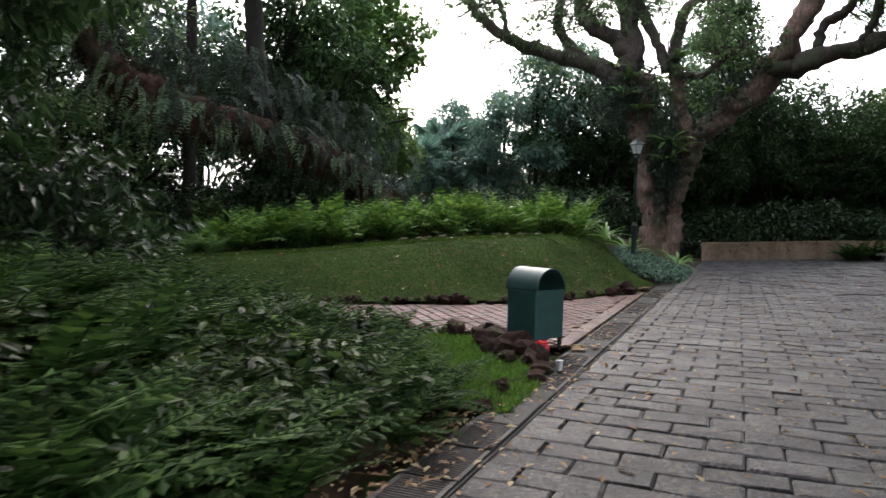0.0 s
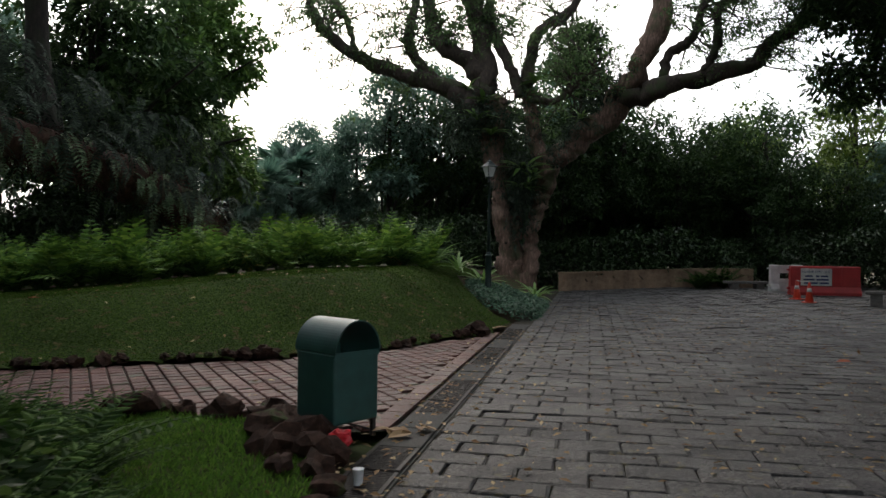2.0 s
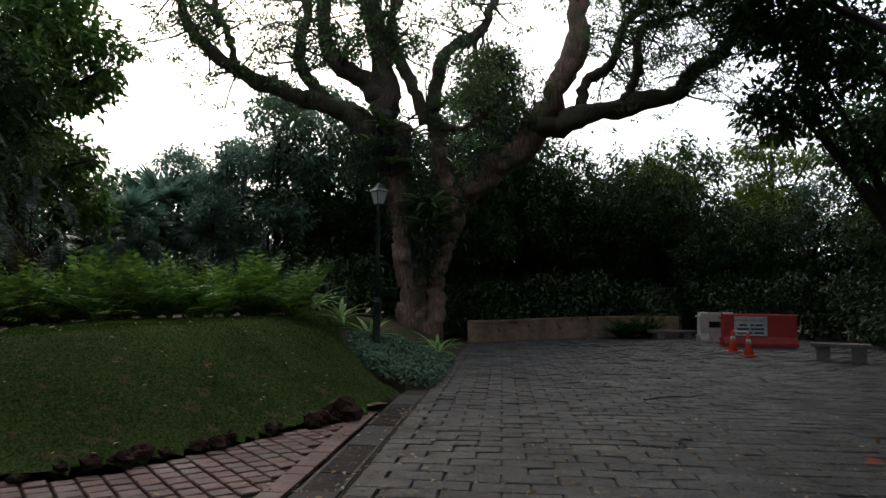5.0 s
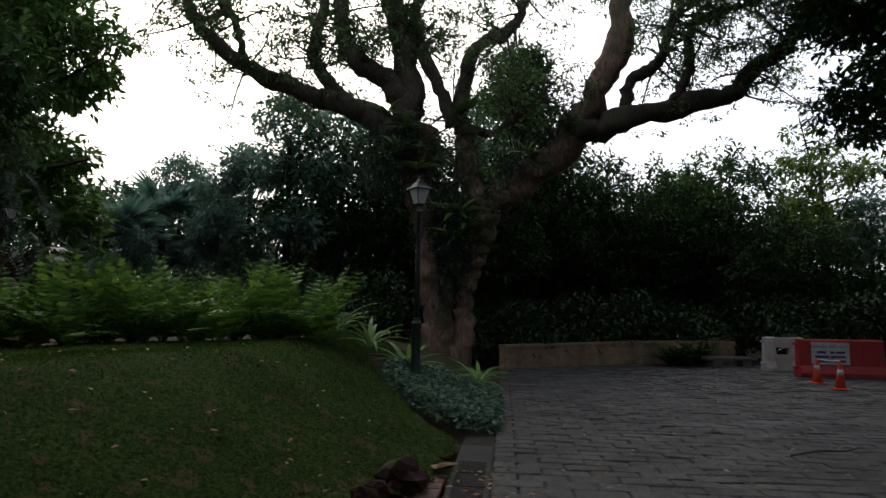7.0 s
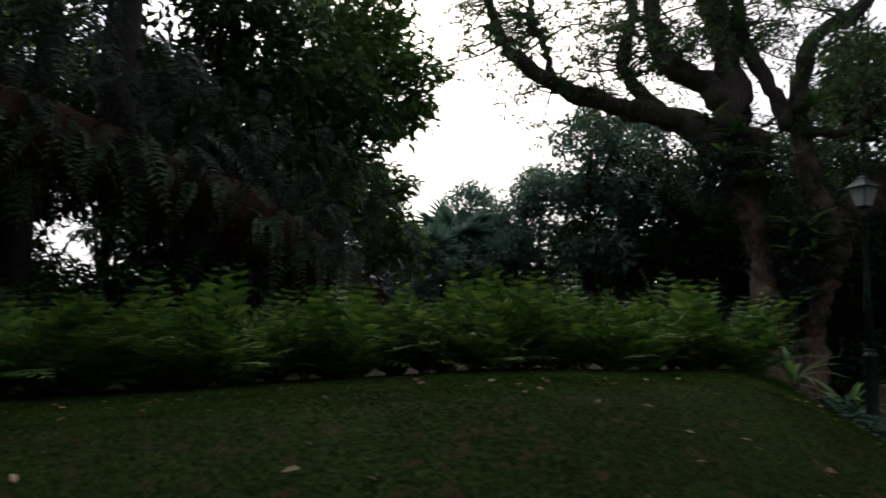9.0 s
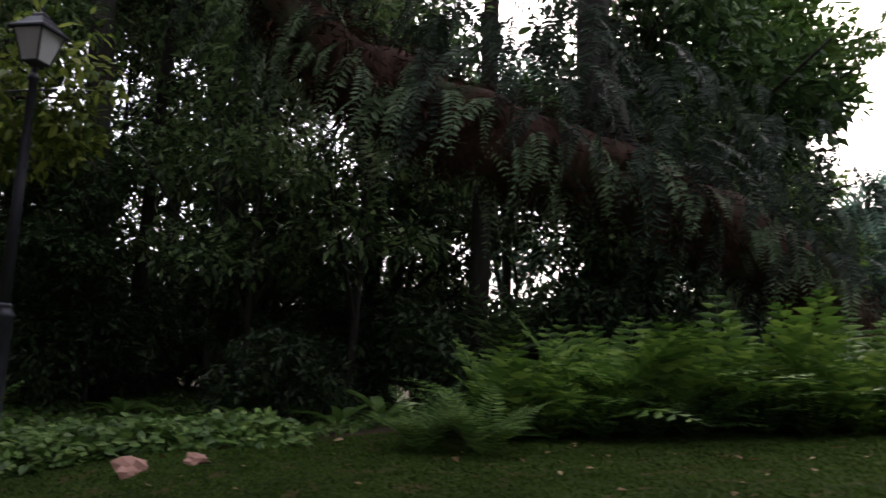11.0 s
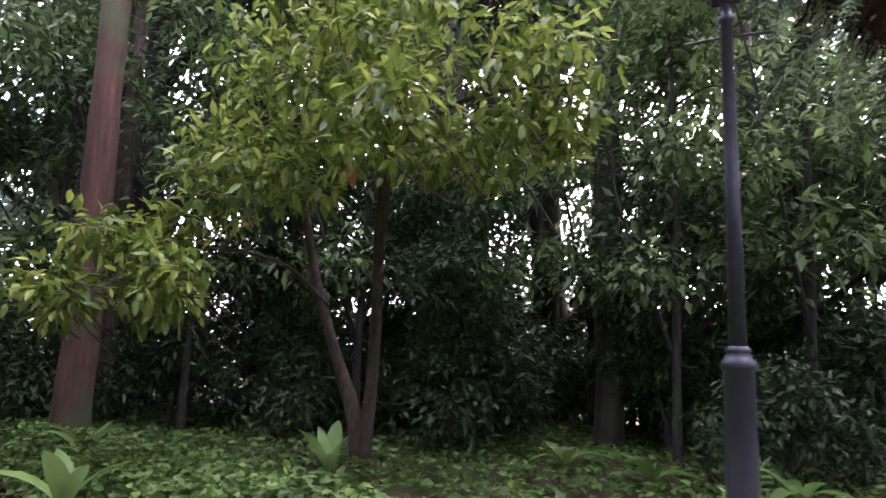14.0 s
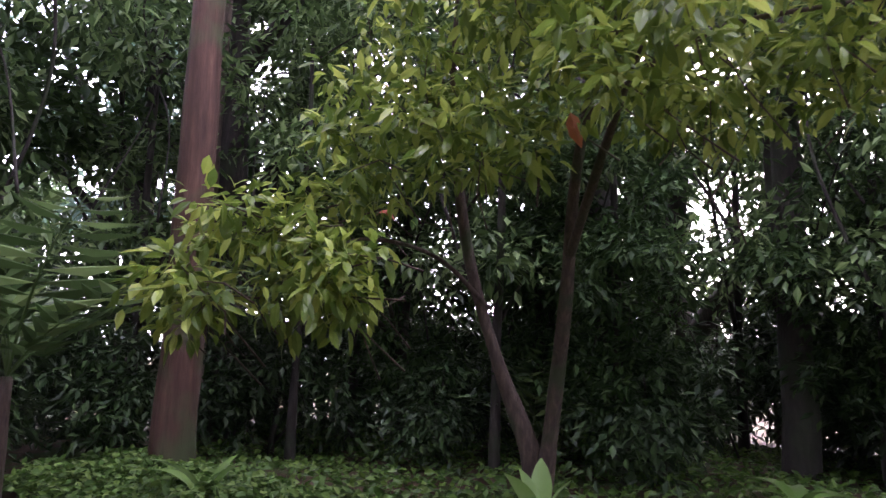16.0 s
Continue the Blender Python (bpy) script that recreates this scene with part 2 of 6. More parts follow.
def bm_mesh(name, bm, mat, smooth=False):
    me = bpy.data.meshes.new(name)
    bmesh.ops.recalc_face_normals(bm, faces=bm.faces)
    bm.to_mesh(me)
    bm.free()
    me.materials.append(mat)
    if smooth:
        me.polygons.foreach_set("use_smooth", [True] * len(me.polygons))
    return me


def part(name, me, parent, label="", m=None, kind=""):
    ob = new(name, me)
    ob.parent = parent
    if m is not None:
        ob.matrix_basis = m
    return tagged(ob, label, kind=kind)


def thing(name, m, label, category, group="", kind=""):
    ob = new(name)
    ob.empty_display_size = 0.2
    ob.matrix_basis = m
    return tagged(ob, label, category, group, kind)


def join(pieces):
    VV, FF, k = [], [], 0
    for V, F in pieces:
        V = np.asarray(V, float)
        VV.append(V)
        FF.extend([tuple(int(i) + k for i in f) for f in F])
        k += len(V)
    return np.vstack(VV), FF


def box(x0, y0, z0, x1, y1, z1):
    V = [(x0, y0, z0), (x1, y0, z0), (x1, y1, z0), (x0, y1, z0), (x0, y0, z1), (x1, y0, z1), (x1, y1, z1), (x0, y1, z1)]
    return V, [(0, 3, 2, 1), (4, 5, 6, 7), (0, 1, 5, 4), (1, 2, 6, 5), (2, 3, 7, 6), (3, 0, 4, 7)]


def bevel_box(x0, y0, z0, x1, y1, z1, r=0.01, seg=2):
    bm = bmesh.new()
    bmesh.ops.create_cube(bm, size=1)
    for v in bm.verts:
        v.co = Vector(((x0 + x1) / 2 + v.co.x * (x1 - x0), (y0 + y1) / 2 + v.co.y * (y1 - y0), (z0 + z1) / 2 + v.co.z * (z1 - z0)))
    bmesh.ops.bevel(bm, geom=bm.edges[:], offset=r, segments=seg, affect="EDGES", profile=0.5)
    return bm


def spline(P, n):
    """Points along a smooth line through P (positions with a radius as fourth number)."""
    P = np.asarray(P, float)
    Q = np.vstack([2 * P[0] - P[1], P, 2 * P[-1] - P[-2]])
    out = []
    for i in range(1, len(Q) - 2):
        a, b, c, d = Q[i - 1:i + 3]
        for t in np.linspace(0, 1, n, endpoint=False):
            out.append(0.5 * (2 * b + (c - a) * t + (2 * a - 5 * b + 4 * c - d) * t * t + (3 * b - a - 3 * c + d) * t ** 3))
    out.append(P[-1])
    return np.array(out)


def tube(P, n=8, rough=0.0, rng=None):
    """A tube along rows of x, y, z, radius; rough makes it knotty."""
    P = np.asarray(P, float)
    T = np.gradient(P[:, :3], axis=0)
    T /= np.linalg.norm(T, axis=1)[:, None] + 1e-9
    up = np.array([0.13, 0.31, 0.94])
    V, F = [], []
    for i in range(len(P)):
        a = np.cross(T[i], up)
        if np.linalg.norm(a) < 0.2:
            a = np.cross(T[i], (1, 0.1, 0))
        a /= np.linalg.norm(a)
        b = np.cross(T[i], a)
        for k in range(n):
            w = 2 * math.pi * k / n
            r = P[i, 3]
            if rough:
                r *= 1 + rough * (noise.noise(Vector((P[i, 0] * 1.3 + math.cos(w), P[i, 1] * 1.3 + math.sin(w), P[i, 2] * 0.8))))
            V.append(P[i, :3] + r * (math.cos(w) * a + math.sin(w) * b))
    for i in range(len(P) - 1):
        for k in range(n):
            F.append((i * n + k, i * n + (k + 1) % n, (i + 1) * n + (k + 1) % n, (i + 1) * n + k))
    F.append(tuple(range(n))[::-1])
    F.append(tuple((len(P) - 1) * n + k for k in range(n)))
    return np.array(V), F


def lathe(prof, n=16, square=False):
    """A turned shape from pairs of radius and height."""
    V, F = [], []
    for r, z in prof:
        for k in range(n):
            w = 2 * math.pi * (k + 0.5) / n
            V.append((r * math.cos(w), r * math.sin(w), z))
    for i in range(len(prof) - 1):
        for k in range(n):
            F.append((i * n + k, i * n + (k + 1) % n, (i + 1) * n + (k + 1) % n, (i + 1) * n + k))
    F.append(tuple(range(n))[::-1])
    F.append(tuple((len(prof) - 1) * n + k for k in range(n)))
    return np.array(V), F


def unit(A):
    return A / (np.linalg.norm(A, axis=-1, keepdims=True) + 1e-9)


def leaves(C, D, N, L, W, rng, six=False):
    """Folded pointed leaves: base C, direction D, upper side N, length L, width W."""
    k = len(C)
    D = unit(D)
    S = unit(np.cross(D, N))
    N = np.cross(S, D)
    L, W = np.broadcast_to(L, (k,))[:, None], np.broadcast_to(W, (k,))[:, None]
    if not six:
        V = np.stack([C, C + D * L * 0.45 + S * W * 0.5 + N * W * 0.12, C + D * L - N * L * 0.08, C + D * L * 0.45 - S * W * 0.5 + N * W * 0.12], 1)
        f = np.array([[0, 1, 2], [0, 2, 3]])
        m = 4
    else:
        V = np.stack([C, C + D * L * 0.28 + S * W * 0.42 + N * W * 0.12, C + D * L * 0.62 + S * W * 0.42 + N * W * 0.05 - N * L * 0.04, C + D * L - N * L * 0.16,
                      C + D * L * 0.62 - S * W * 0.42 + N * W * 0.05 - N * L * 0.04, C + D * L * 0.28 - S * W * 0.42 + N * W * 0.12, C + D * L * 0.5 - N * L * 0.02], 1)
        f = np.array([[0, 1, 6], [1, 2, 6], [2, 3, 6], [3, 4, 6], [4, 5, 6], [5, 0, 6]])
        m = 7
    F = (f[None] + (np.arange(k) * m)[:, None, None]).reshape(-1, 3)
    return V.reshape(-1, 3), F


def clump_leaves(centres, radii, per, length, rng, width=0.4, droop=0.3, six=False, flat=0.6, spread=None):
    """Leaves round many twig ends; centres (n,3), radii (n,)."""
    n = len(centres)
    idx = np.repeat(np.arange(n), per)
    off = rng.normal(0, 1, (len(idx), 3))
    off = unit(off) * (rng.random(len(idx)) ** 0.5)[:, None] * radii[idx][:, None]
    off[:, 2] *= flat
    D = unit(off) + rng.normal(0, 0.45, off.shape)
    D[:, 2] -= droop
    N = rng.normal(0, 0.35, off.shape)
    N[:, 2] += 1.0
    L = length * (0.65 + 0.7 * rng.random(len(idx)))
    return leaves(centres[idx] + off, D, N, L, L * width, rng, six)


def lobes_points(lobes, rng, shell=0.45):
    """Twig ends in egg-shaped lobes (x, y, z, rx, ry, rz, how many), denser to the outside."""
    out = []
    for x, y, z, rx, ry, rz, k in lobes:
        d = unit(rng.normal(0, 1, (k, 3)))
        r = shell + (1 - shell) * rng.random(k) ** 0.7
        bumpy = np.array([0.8 + 0.45 * noise.noise(Vector((q[0] * 1.9 + x, q[1] * 1.9 + y, q[2] * 1.9 + z))) for q in d])
        out.append(np.array([x, y, z]) + d * (r * bumpy)[:, None] * np.array([rx, ry, rz]))
    return np.vstack(out)


def inside(x, y, poly):
    hit = False
    for (x0, y0), (x1, y1) in zip(poly, poly[1:] + poly[:1]):
        if (y0 > y) != (y1 > y) and x < (x1 - x0) * (y - y0) / (y1 - y0) + x0:
            hit = not hit
    return hit


def seg_dist(x, y, line):
    best = 1e9
    for (x0, y0), (x1, y1) in zip(line, line[1:]):
        dx, dy = x1 - x0, y1 - y0
        t = max(0, min(1, ((x - x0) * dx + (y - y0) * dy) / (dx * dx + dy * dy)))
        best = min(best, math.hypot(x - x0 - t * dx, y - y0 - t * dy))
    return best


def ss(t):
    t = max(0.0, min(1.0, t))
    return t * t * (3 - 2 * t)


# ---- plan ----
ROAD_YAW = radians(23)
RD = Vector((math.sin(ROAD_YAW), math.cos(ROAD_YAW)))
RN = Vector((math.cos(ROAD_YAW), -math.sin(ROAD_YAW)))
R0 = Vector((-1.535, 0.0))


def road_uv(x, y):
    p = Vector((x, y)) - R0
    return p.dot(RD), p.dot(RN)


def road_xy(u, v):
    p = R0 + RD * u + RN * v
    return p.x, p.y


FAR_EDGE = [(-26, 13.6), (-14, 13.0), (-10, 12.6), (-5, 12.15), (-3, 11.95), (-1.5, 12.24), (0.1, 12.5), (1.54, 12.84), (3.04, 14.1), (4.35, 15.25)]
NEAR_EDGE = [(1.0, 8.5), (0.1, 9.05), (-0.9, 9.45), (-4, 9.3), (-10, 9.0), (-26, 9.3)]
PATH_POLY = FAR_EDGE + [(4.6, 15.6), (1.6, 8.5)] + NEAR_EDGE


def plateau(x, y):
    h = 1.12 + 0.08 * ss((x - 1) / 3)
    h -= 0.5 * ss((1.8 - x) / 7.5)
    h -= 0.36 * ss((-x - 6.5) / 4)
    h -= 0.4 * ss((y - 24) / 8)
    h -= 0.14 * ss((y - 15.6) / 1.6) * ss((-x - 7) / 1.5)
    return h


def road_rise(x, y):
    return 0.24 * ss((x - 11) / 8) * ss((y - 17) / 8)


def ground_z(x, y):
    """Height of the ground over the plan."""
    u, v = road_uv(x, y)
    if v > -0.45:
        return road_rise(x, y)
    if inside(x, y, PATH_POLY):
        return 0.0
    d_far = seg_dist(x, y, FAR_EDGE)
    d_near = seg_dist(x, y, NEAR_EDGE)
    if d_near < d_far and y < 10.5:
        return 0.03 + 0.75 * ss((-0.3 - x) / 5) * ss(d_near / 3)
    d = d_far if u < 16 else min(d_far, 99)
    e = -v - 0.4
    if u > 14:
        d = min(d, e)
    return 0.04 + (plateau(x, y) - 0.04) * ss(d / 2.9) + 0.03 * noise.noise(Vector((x * 0.6, y * 0.6, 0)))


ROCK_GROUP = "rock edging"
# ---- ground sheet ----
def build_ground():
    xs = np.concatenate([[-900, -300, -120, -60], np.arange(-32, 36.01, 0.5), [60, 120, 300, 900]])
    ys = np.concatenate([[-900, -300, -120, -40], np.arange(-12, 48.01, 0.5), [70, 120, 300, 900]])
    V, F = [], []
    for y in ys:
        for x in xs:
            inner = -32 <= x <= 36 and -12 <= y <= 48
            z = ground_z(x, y) if inner else 0.3
            u, v = road_uv(x, y)
            if v > -1.0 or seg_dist(x, y, FAR_EDGE) < 0.6 or seg_dist(x, y, NEAR_EDGE) < 0.6 or inside(x, y, PATH_POLY):
                z = min(z, road_rise(x, y)) - 0.12
            else:
                z -= 0.08 if inside(x, y, LAWN) else 0.02
            V.append((x, y, z))
    n = len(xs)
    for j in range(len(ys) - 1):
        for i in range(n - 1):
            F.append((j * n + i, j * n + i + 1, (j + 1) * n + i + 1, (j + 1) * n + i))
    ob = new("ground", mesh("ground", V, F, M_SOIL, True))
    tagged(ob, "dark soil with leaf litter under the trees", "ground", kind="structure")


LAWN = [(x, y + 0.05) for x, y in FAR_EDGE if -9 < x] + [(4.6, 15.9), (5.35, 17.3), (5.0, 18.8), (4.9, 20.2), (5.0, 21.5), (6.0, 23.2), (6.6, 24.6), (4.0, 25.2), (4.1, 21.2), (2.4, 20.7), (-0.2, 20.4), (-2.4, 19.8), (-5.0, 18.7), (-6.6, 17.2), (-7.0, 16.3), (-8.0, 15.5), (-8.5, 14.4)]
VERGE = [(0.55, 5.4), (0.95, 6.4), (0.85, 7.6), (0.85, 8.5), (0.1, 8.95), (-0.9, 9.35), (-4, 9.2), (-4, 8.7), (-1.4, 8.3), (-0.9, 7.0), (-0.1, 5.4)]


build_ground()


def sheet(name, poly, step, mat, label, lift=0.0):
    x0, x1 = min(p[0] for p in poly), max(p[0] for p in poly)
    y0, y1 = min(p[1] for p in poly), max(p[1] for p in poly)
    nx, ny = int((x1 - x0) / step) + 1, int((y1 - y0) / step) + 1
    ids, V, F = {}, [], []

    def vid(i, j):
        if (i, j) not in ids:
            x, y = x0 + i * step, y0 + j * step
            ids[i, j] = len(V)
            V.append((x, y, ground_z(x, y) + lift))
        return ids[i, j]
    for j in range(ny):
        for i in range(nx):
            if inside(x0 + (i + 0.5) * step, y0 + (j + 0.5) * step, poly):
                F.append((vid(i, j), vid(i + 1, j), vid(i + 1, j + 1), vid(i, j + 1)))
    ob = new(name, mesh(name, V, F, mat, True))
    return tagged(ob, label, "lawn", kind="structure")


lawn_main = sheet("lawn", LAWN, 0.15, M_LAWN, "mown green lawn rising in a gentle bank", 0.004)
lawn_verge = sheet("lawn_verge", VERGE, 0.1, M_LAWN, "small patch of bright green grass beside the path", 0.004)


def grass(parent, poly, count, seed, hmin, hmax, mat=M_GRASS):
    rng = np.random.default_rng(seed)
    x0, x1 = min(p[0] for p in poly), max(p[0] for p in poly)
    y0, y1 = min(p[1] for p in poly), max(p[1] for p in poly)
    C = []
    while len(C) < count:
        x, y = x0 + rng.random() * (x1 - x0), y0 + rng.random() * (y1 - y0)
        if inside(x, y, poly):
            C.append((x, y, ground_z(x, y)))
    C = np.array(C)
    D = rng.normal(0, 0.6, C.shape)
    D[:, 2] = 1.0
    N = rng.normal(0, 1, C.shape)
    N[:, 2] = 0.2
    L = hmin + (hmax - hmin) * rng.random(count)
    V, F = leaves(C, D, N, L, 0.008 + 0.006 * rng.random(count), rng)
    part("grass_blades", mesh("grass_blades", V, F, mat), parent, "short mown grass blades", kind="stuff")


grass(lawn_main, LAWN, 130000, 3, 0.014, 0.036)
grass(lawn_verge, VERGE, 16000, 4, 0.03, 0.08, M_VERGE)

# ---- beds of low plants ----
def cover_bed(name, poly, count, length, height, seed, mat, label, six=False, thick=0.5, broad=0.62):
    """A bed of creeping plants: leaves over a bumpy cushion, with stems below."""
    rng = np.random.default_rng(seed)
    x0, x1 = min(p[0] for p in poly), max(p[0] for p in poly)
    y0, y1 = min(p[1] for p in poly), max(p[1] for p in poly)
    edge = poly + poly[:1]
    C = []
    while len(C) < count:
        x, y = x0 + rng.random() * (x1 - x0), y0 + rng.random() * (y1 - y0)
        if inside(x, y, poly):
            d = min(1, seg_dist(x, y, edge) / 0.35) ** 0.5
            h = height * d * (0.8 + 0.35 * noise.noise(Vector((x * 1.7, y * 1.7, seed))))
            C.append((x, y, ground_z(x, y) + h * (1 - thick * rng.random() ** 1.3)))
    C = np.array(C)
    D = rng.normal(0, 1, C.shape)
    D[:, 2] = rng.normal(-0.1, 0.35, count)
    N = rng.normal(0, 0.55, C.shape)
    N[:, 2] += 1
    N[:, 1] -= 0.25
    L = length * (0.6 + 0.8 * rng.random(count))
    V, F = leaves(C, D, N, L, L * broad, rng, six)
    ob = new(name, mesh(name, V, F, mat))
    return tagged(ob, label, "plants", kind="stuff")


COVER_W = [(-6.75, 15.75), (-7.7, 15.35), (-8.3, 14.55), (-9.2, 14.1), (-10.5, 13.75), (-12, 13.6), (-15, 13.5), (-20, 13.7), (-20, 15.3), (-15, 15.5), (-12.4, 15.3), (-11.4, 15.0), (-10.3, 15.9), (-8.6, 16.3), (-7.2, 16.5)]
COVER_BACK = [(-7.2, 16.6), (-10.3, 16.2), (-11.5, 15.9), (-15, 15.9), (-20, 15.6), (-24, 20), (-20, 25), (-9, 25), (-6, 21)]
COVER_LAMP = [(5.1, 18.9), (5.6, 17.9), (6.15, 17.9), (6.75, 19.3), (7.6, 21.3), (8.3, 23.2), (7.4, 24.0), (6.0, 22.6), (5.2, 21.2), (4.95, 20.0)]
cover_bed("ground_cover", COVER_W, 24000, 0.1, 0.31, 11, M_COVER, "thick bed of broad-leaved green ground cover", True, 0.95)
cover_bed("ground_cover", COVER_BACK, 12000, 0.12, 0.12, 12, M_LEAF_FIG, "dark green creeping ground cover under trees")
cover_bed("ground_cover", COVER_LAMP, 9000, 0.085, 0.34, 13, M_COVER_BLUE, "bluish green creeping plants round the lamp post")

# ---- ferns ----
def frond_mesh(name, length, pairs, pinna, arch, mat, lean=0.35, width=0.28):
    """A pinnate frond that rises from the origin and arches over."""
    rng = np.random.default_rng(len(name) + pairs)
    t = np.linspace(0, 1, 9)
    r = np.stack([length * (lean * t + arch * t * t), 0 * t, length * (t - 0.55 * arch * t ** 2.4)], 1)
    stem = tube(np.hstack([r, (0.008 * (1 - 0.8 * t))[:, None]]), 4)
    s = np.linspace(0.12, 0.98, pairs)
    C = np.stack([np.interp(s, t, r[:, k]) for k in range(3)], 1)
    G = unit(np.gradient(C, axis=0))
    side = np.array([0, 1, 0])
    taper = pinna * np.sin(np.pi * np.clip(0.12 + 0.9 * s, 0, 1)) ** 0.7
    Cs = np.vstack([C, C])
    D = np.vstack([side + 0.45 * G, -side + 0.45 * G]) + rng.normal(0, 0.07, (2 * pairs, 3))
    D[:, 2] -= 0.18
    N = np.cross(np.vstack([G, G]), side) * -1
    V, F = leaves(Cs, D, N, np.concatenate([taper, taper]), np.concatenate([taper, taper]) * width, rng)
    V, F = join([stem, (V, F)])
    return mesh(name, V, F, mat)


FRONDS = [frond_mesh("frond_a", 1.15, 13, 0.23, 0.22, M_FERN, 0.2, 0.42), frond_mesh("frond_b", 1.0, 12, 0.22, 0.5, M_FERN, 0.35, 0.42), frond_mesh("frond_c", 0.8, 11, 0.2, 0.75, M_FERN, 0.5, 0.42)]
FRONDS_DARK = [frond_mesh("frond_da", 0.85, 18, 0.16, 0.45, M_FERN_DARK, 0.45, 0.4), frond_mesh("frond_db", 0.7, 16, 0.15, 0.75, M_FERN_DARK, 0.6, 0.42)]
FROND_DRY = frond_mesh("frond_dry", 0.8, 14, 0.16, 0.7, M_FERN_DRY, 0.55)
FRONDS_SOFT = [frond_mesh("frond_soft", 0.75, 20, 0.17, 0.45, M_COVER, 0.35, 0.2)]


def fern(x, y, size, fronds, count, label, group, rng, dry=0, tilt=1.0):
    root = thing("fern", pose(x, y, ground_z(x, y) - 0.02, 0, 0, rng.uniform(0, 360)), label, "fern", group)
    for k in range(count):
        me = fronds[int(rng.integers(len(fronds)))]
        if k < dry:
            me = FROND_DRY
        s = size * rng.uniform(0.75, 1.12)
        m = pose(0, 0, 0, 0, 0, 360 * k / count + rng.uniform(-18, 18)) @ pose(0.03, 0, 0, rng.uniform(-8, 8), rng.uniform(-10, 16) * tilt, 0) @ Matrix.Diagonal((s, s, s, 1))
        part("frond", me, root, "", m)
    return root


def fern_hedge():
    rng = np.random.default_rng(21)
    front = [(-6.1, 16.9), (-4.6, 18.2), (-2, 19.25), (0, 19.75), (2.5, 20.05), (4.1, 20.55)]
    pts = spline([(x, y, 0, 0) for x, y in front], 12)
    length = np.cumsum(np.r_[0, np.linalg.norm(np.diff(pts[:, :2], axis=0), axis=1)])
    for row, off in enumerate((0.0, 0.55, 1.15)):
        s = 0.1 + 0.2 * (row % 2)
        while s < length[-1]:
            x, y = np.interp(s, length, pts[:, 0]), np.interp(s, length, pts[:, 1])
            x += rng.uniform(-0.12, 0.12)
            y += off + rng.uniform(-0.15, 0.15)
            size = (1.05, 1.25, 1.36)[row] * rng.uniform(0.8, 1.15) * (0.8 if x < -5.2 else 1)
            # most front-row ferns take dark fronds: shade at the hedge foot as colour
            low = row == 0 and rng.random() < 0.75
            fern(x, y, size * (0.8 if low else 1), FRONDS if not low else FRONDS_DARK, 13, "bright green sword fern in a dense hedge" if not low else "fern at the hedge foot, its shade put into darker green",
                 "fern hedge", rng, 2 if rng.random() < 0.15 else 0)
            s += rng.uniform(0.42, 0.6)


def fern_bed_south():
    rng = np.random.default_rng(22)
    n = 0
    while n < 230:
        x, y = rng.uniform(-6.5, 0.4), rng.uniform(0.6, 8.8)
        lim = 0.05 if y < 5.2 else 0.2 - 0.36 * (y - 5.2)
        lim = min(lim, 0.05 - max(0, 2.6 - y) * 0.35, -2.2 + 0.4245 * y)
        if x > lim or math.hypot(x - 0.0, y) < 2.3 or (x < -4 and rng.random() < 0.5):
            continue
        size = rng.uniform(0.7, 1.0) * (0.8 if x > -0.6 else 1.0 if x > -2 else 1.25)
        soft = rng.random() < 0.12 and -3.4 < x < -0.6 and y > 4.6
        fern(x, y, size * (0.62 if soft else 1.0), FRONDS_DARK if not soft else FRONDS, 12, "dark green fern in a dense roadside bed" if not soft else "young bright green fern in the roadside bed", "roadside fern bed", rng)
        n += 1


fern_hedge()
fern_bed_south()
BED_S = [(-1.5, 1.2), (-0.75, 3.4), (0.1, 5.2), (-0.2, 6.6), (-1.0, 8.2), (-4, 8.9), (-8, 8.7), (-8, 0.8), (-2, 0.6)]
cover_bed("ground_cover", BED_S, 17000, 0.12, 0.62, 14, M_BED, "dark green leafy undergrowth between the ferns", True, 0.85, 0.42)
rng_f = np.random.default_rng(23)
fern(-9.1, 14.3, 1.25, FRONDS_SOFT, 8, "light green fern growing beside the lamp post", "", rng_f)
fern(-9.5, 13.75, 0.6, FRONDS_SOFT, 9, "light green fern in the ground cover", "", rng_f)
fern(-6.0, 16.35, 0.8, FRONDS_SOFT, 15, "pale green fern at the end of the hedge", "", rng_f)
fern(-5.5, 16.5, 0.9, FRONDS_SOFT, 15, "pale green fern at the end of the hedge", "", rng_f)
fern(17.3, 29.0, 1.5, FRONDS_DARK, 18, "dark bushy fern at the end of the low wall", "", rng_f)
fern(18.0, 28.8, 1.3, FRONDS_DARK, 16, "dark bushy fern at the end of the low wall", "", rng_f)
fern(16.9, 28.9, 1.1, FRONDS_DARK, 14, "dark bushy fern at the end of the low wall", "", rng_f)

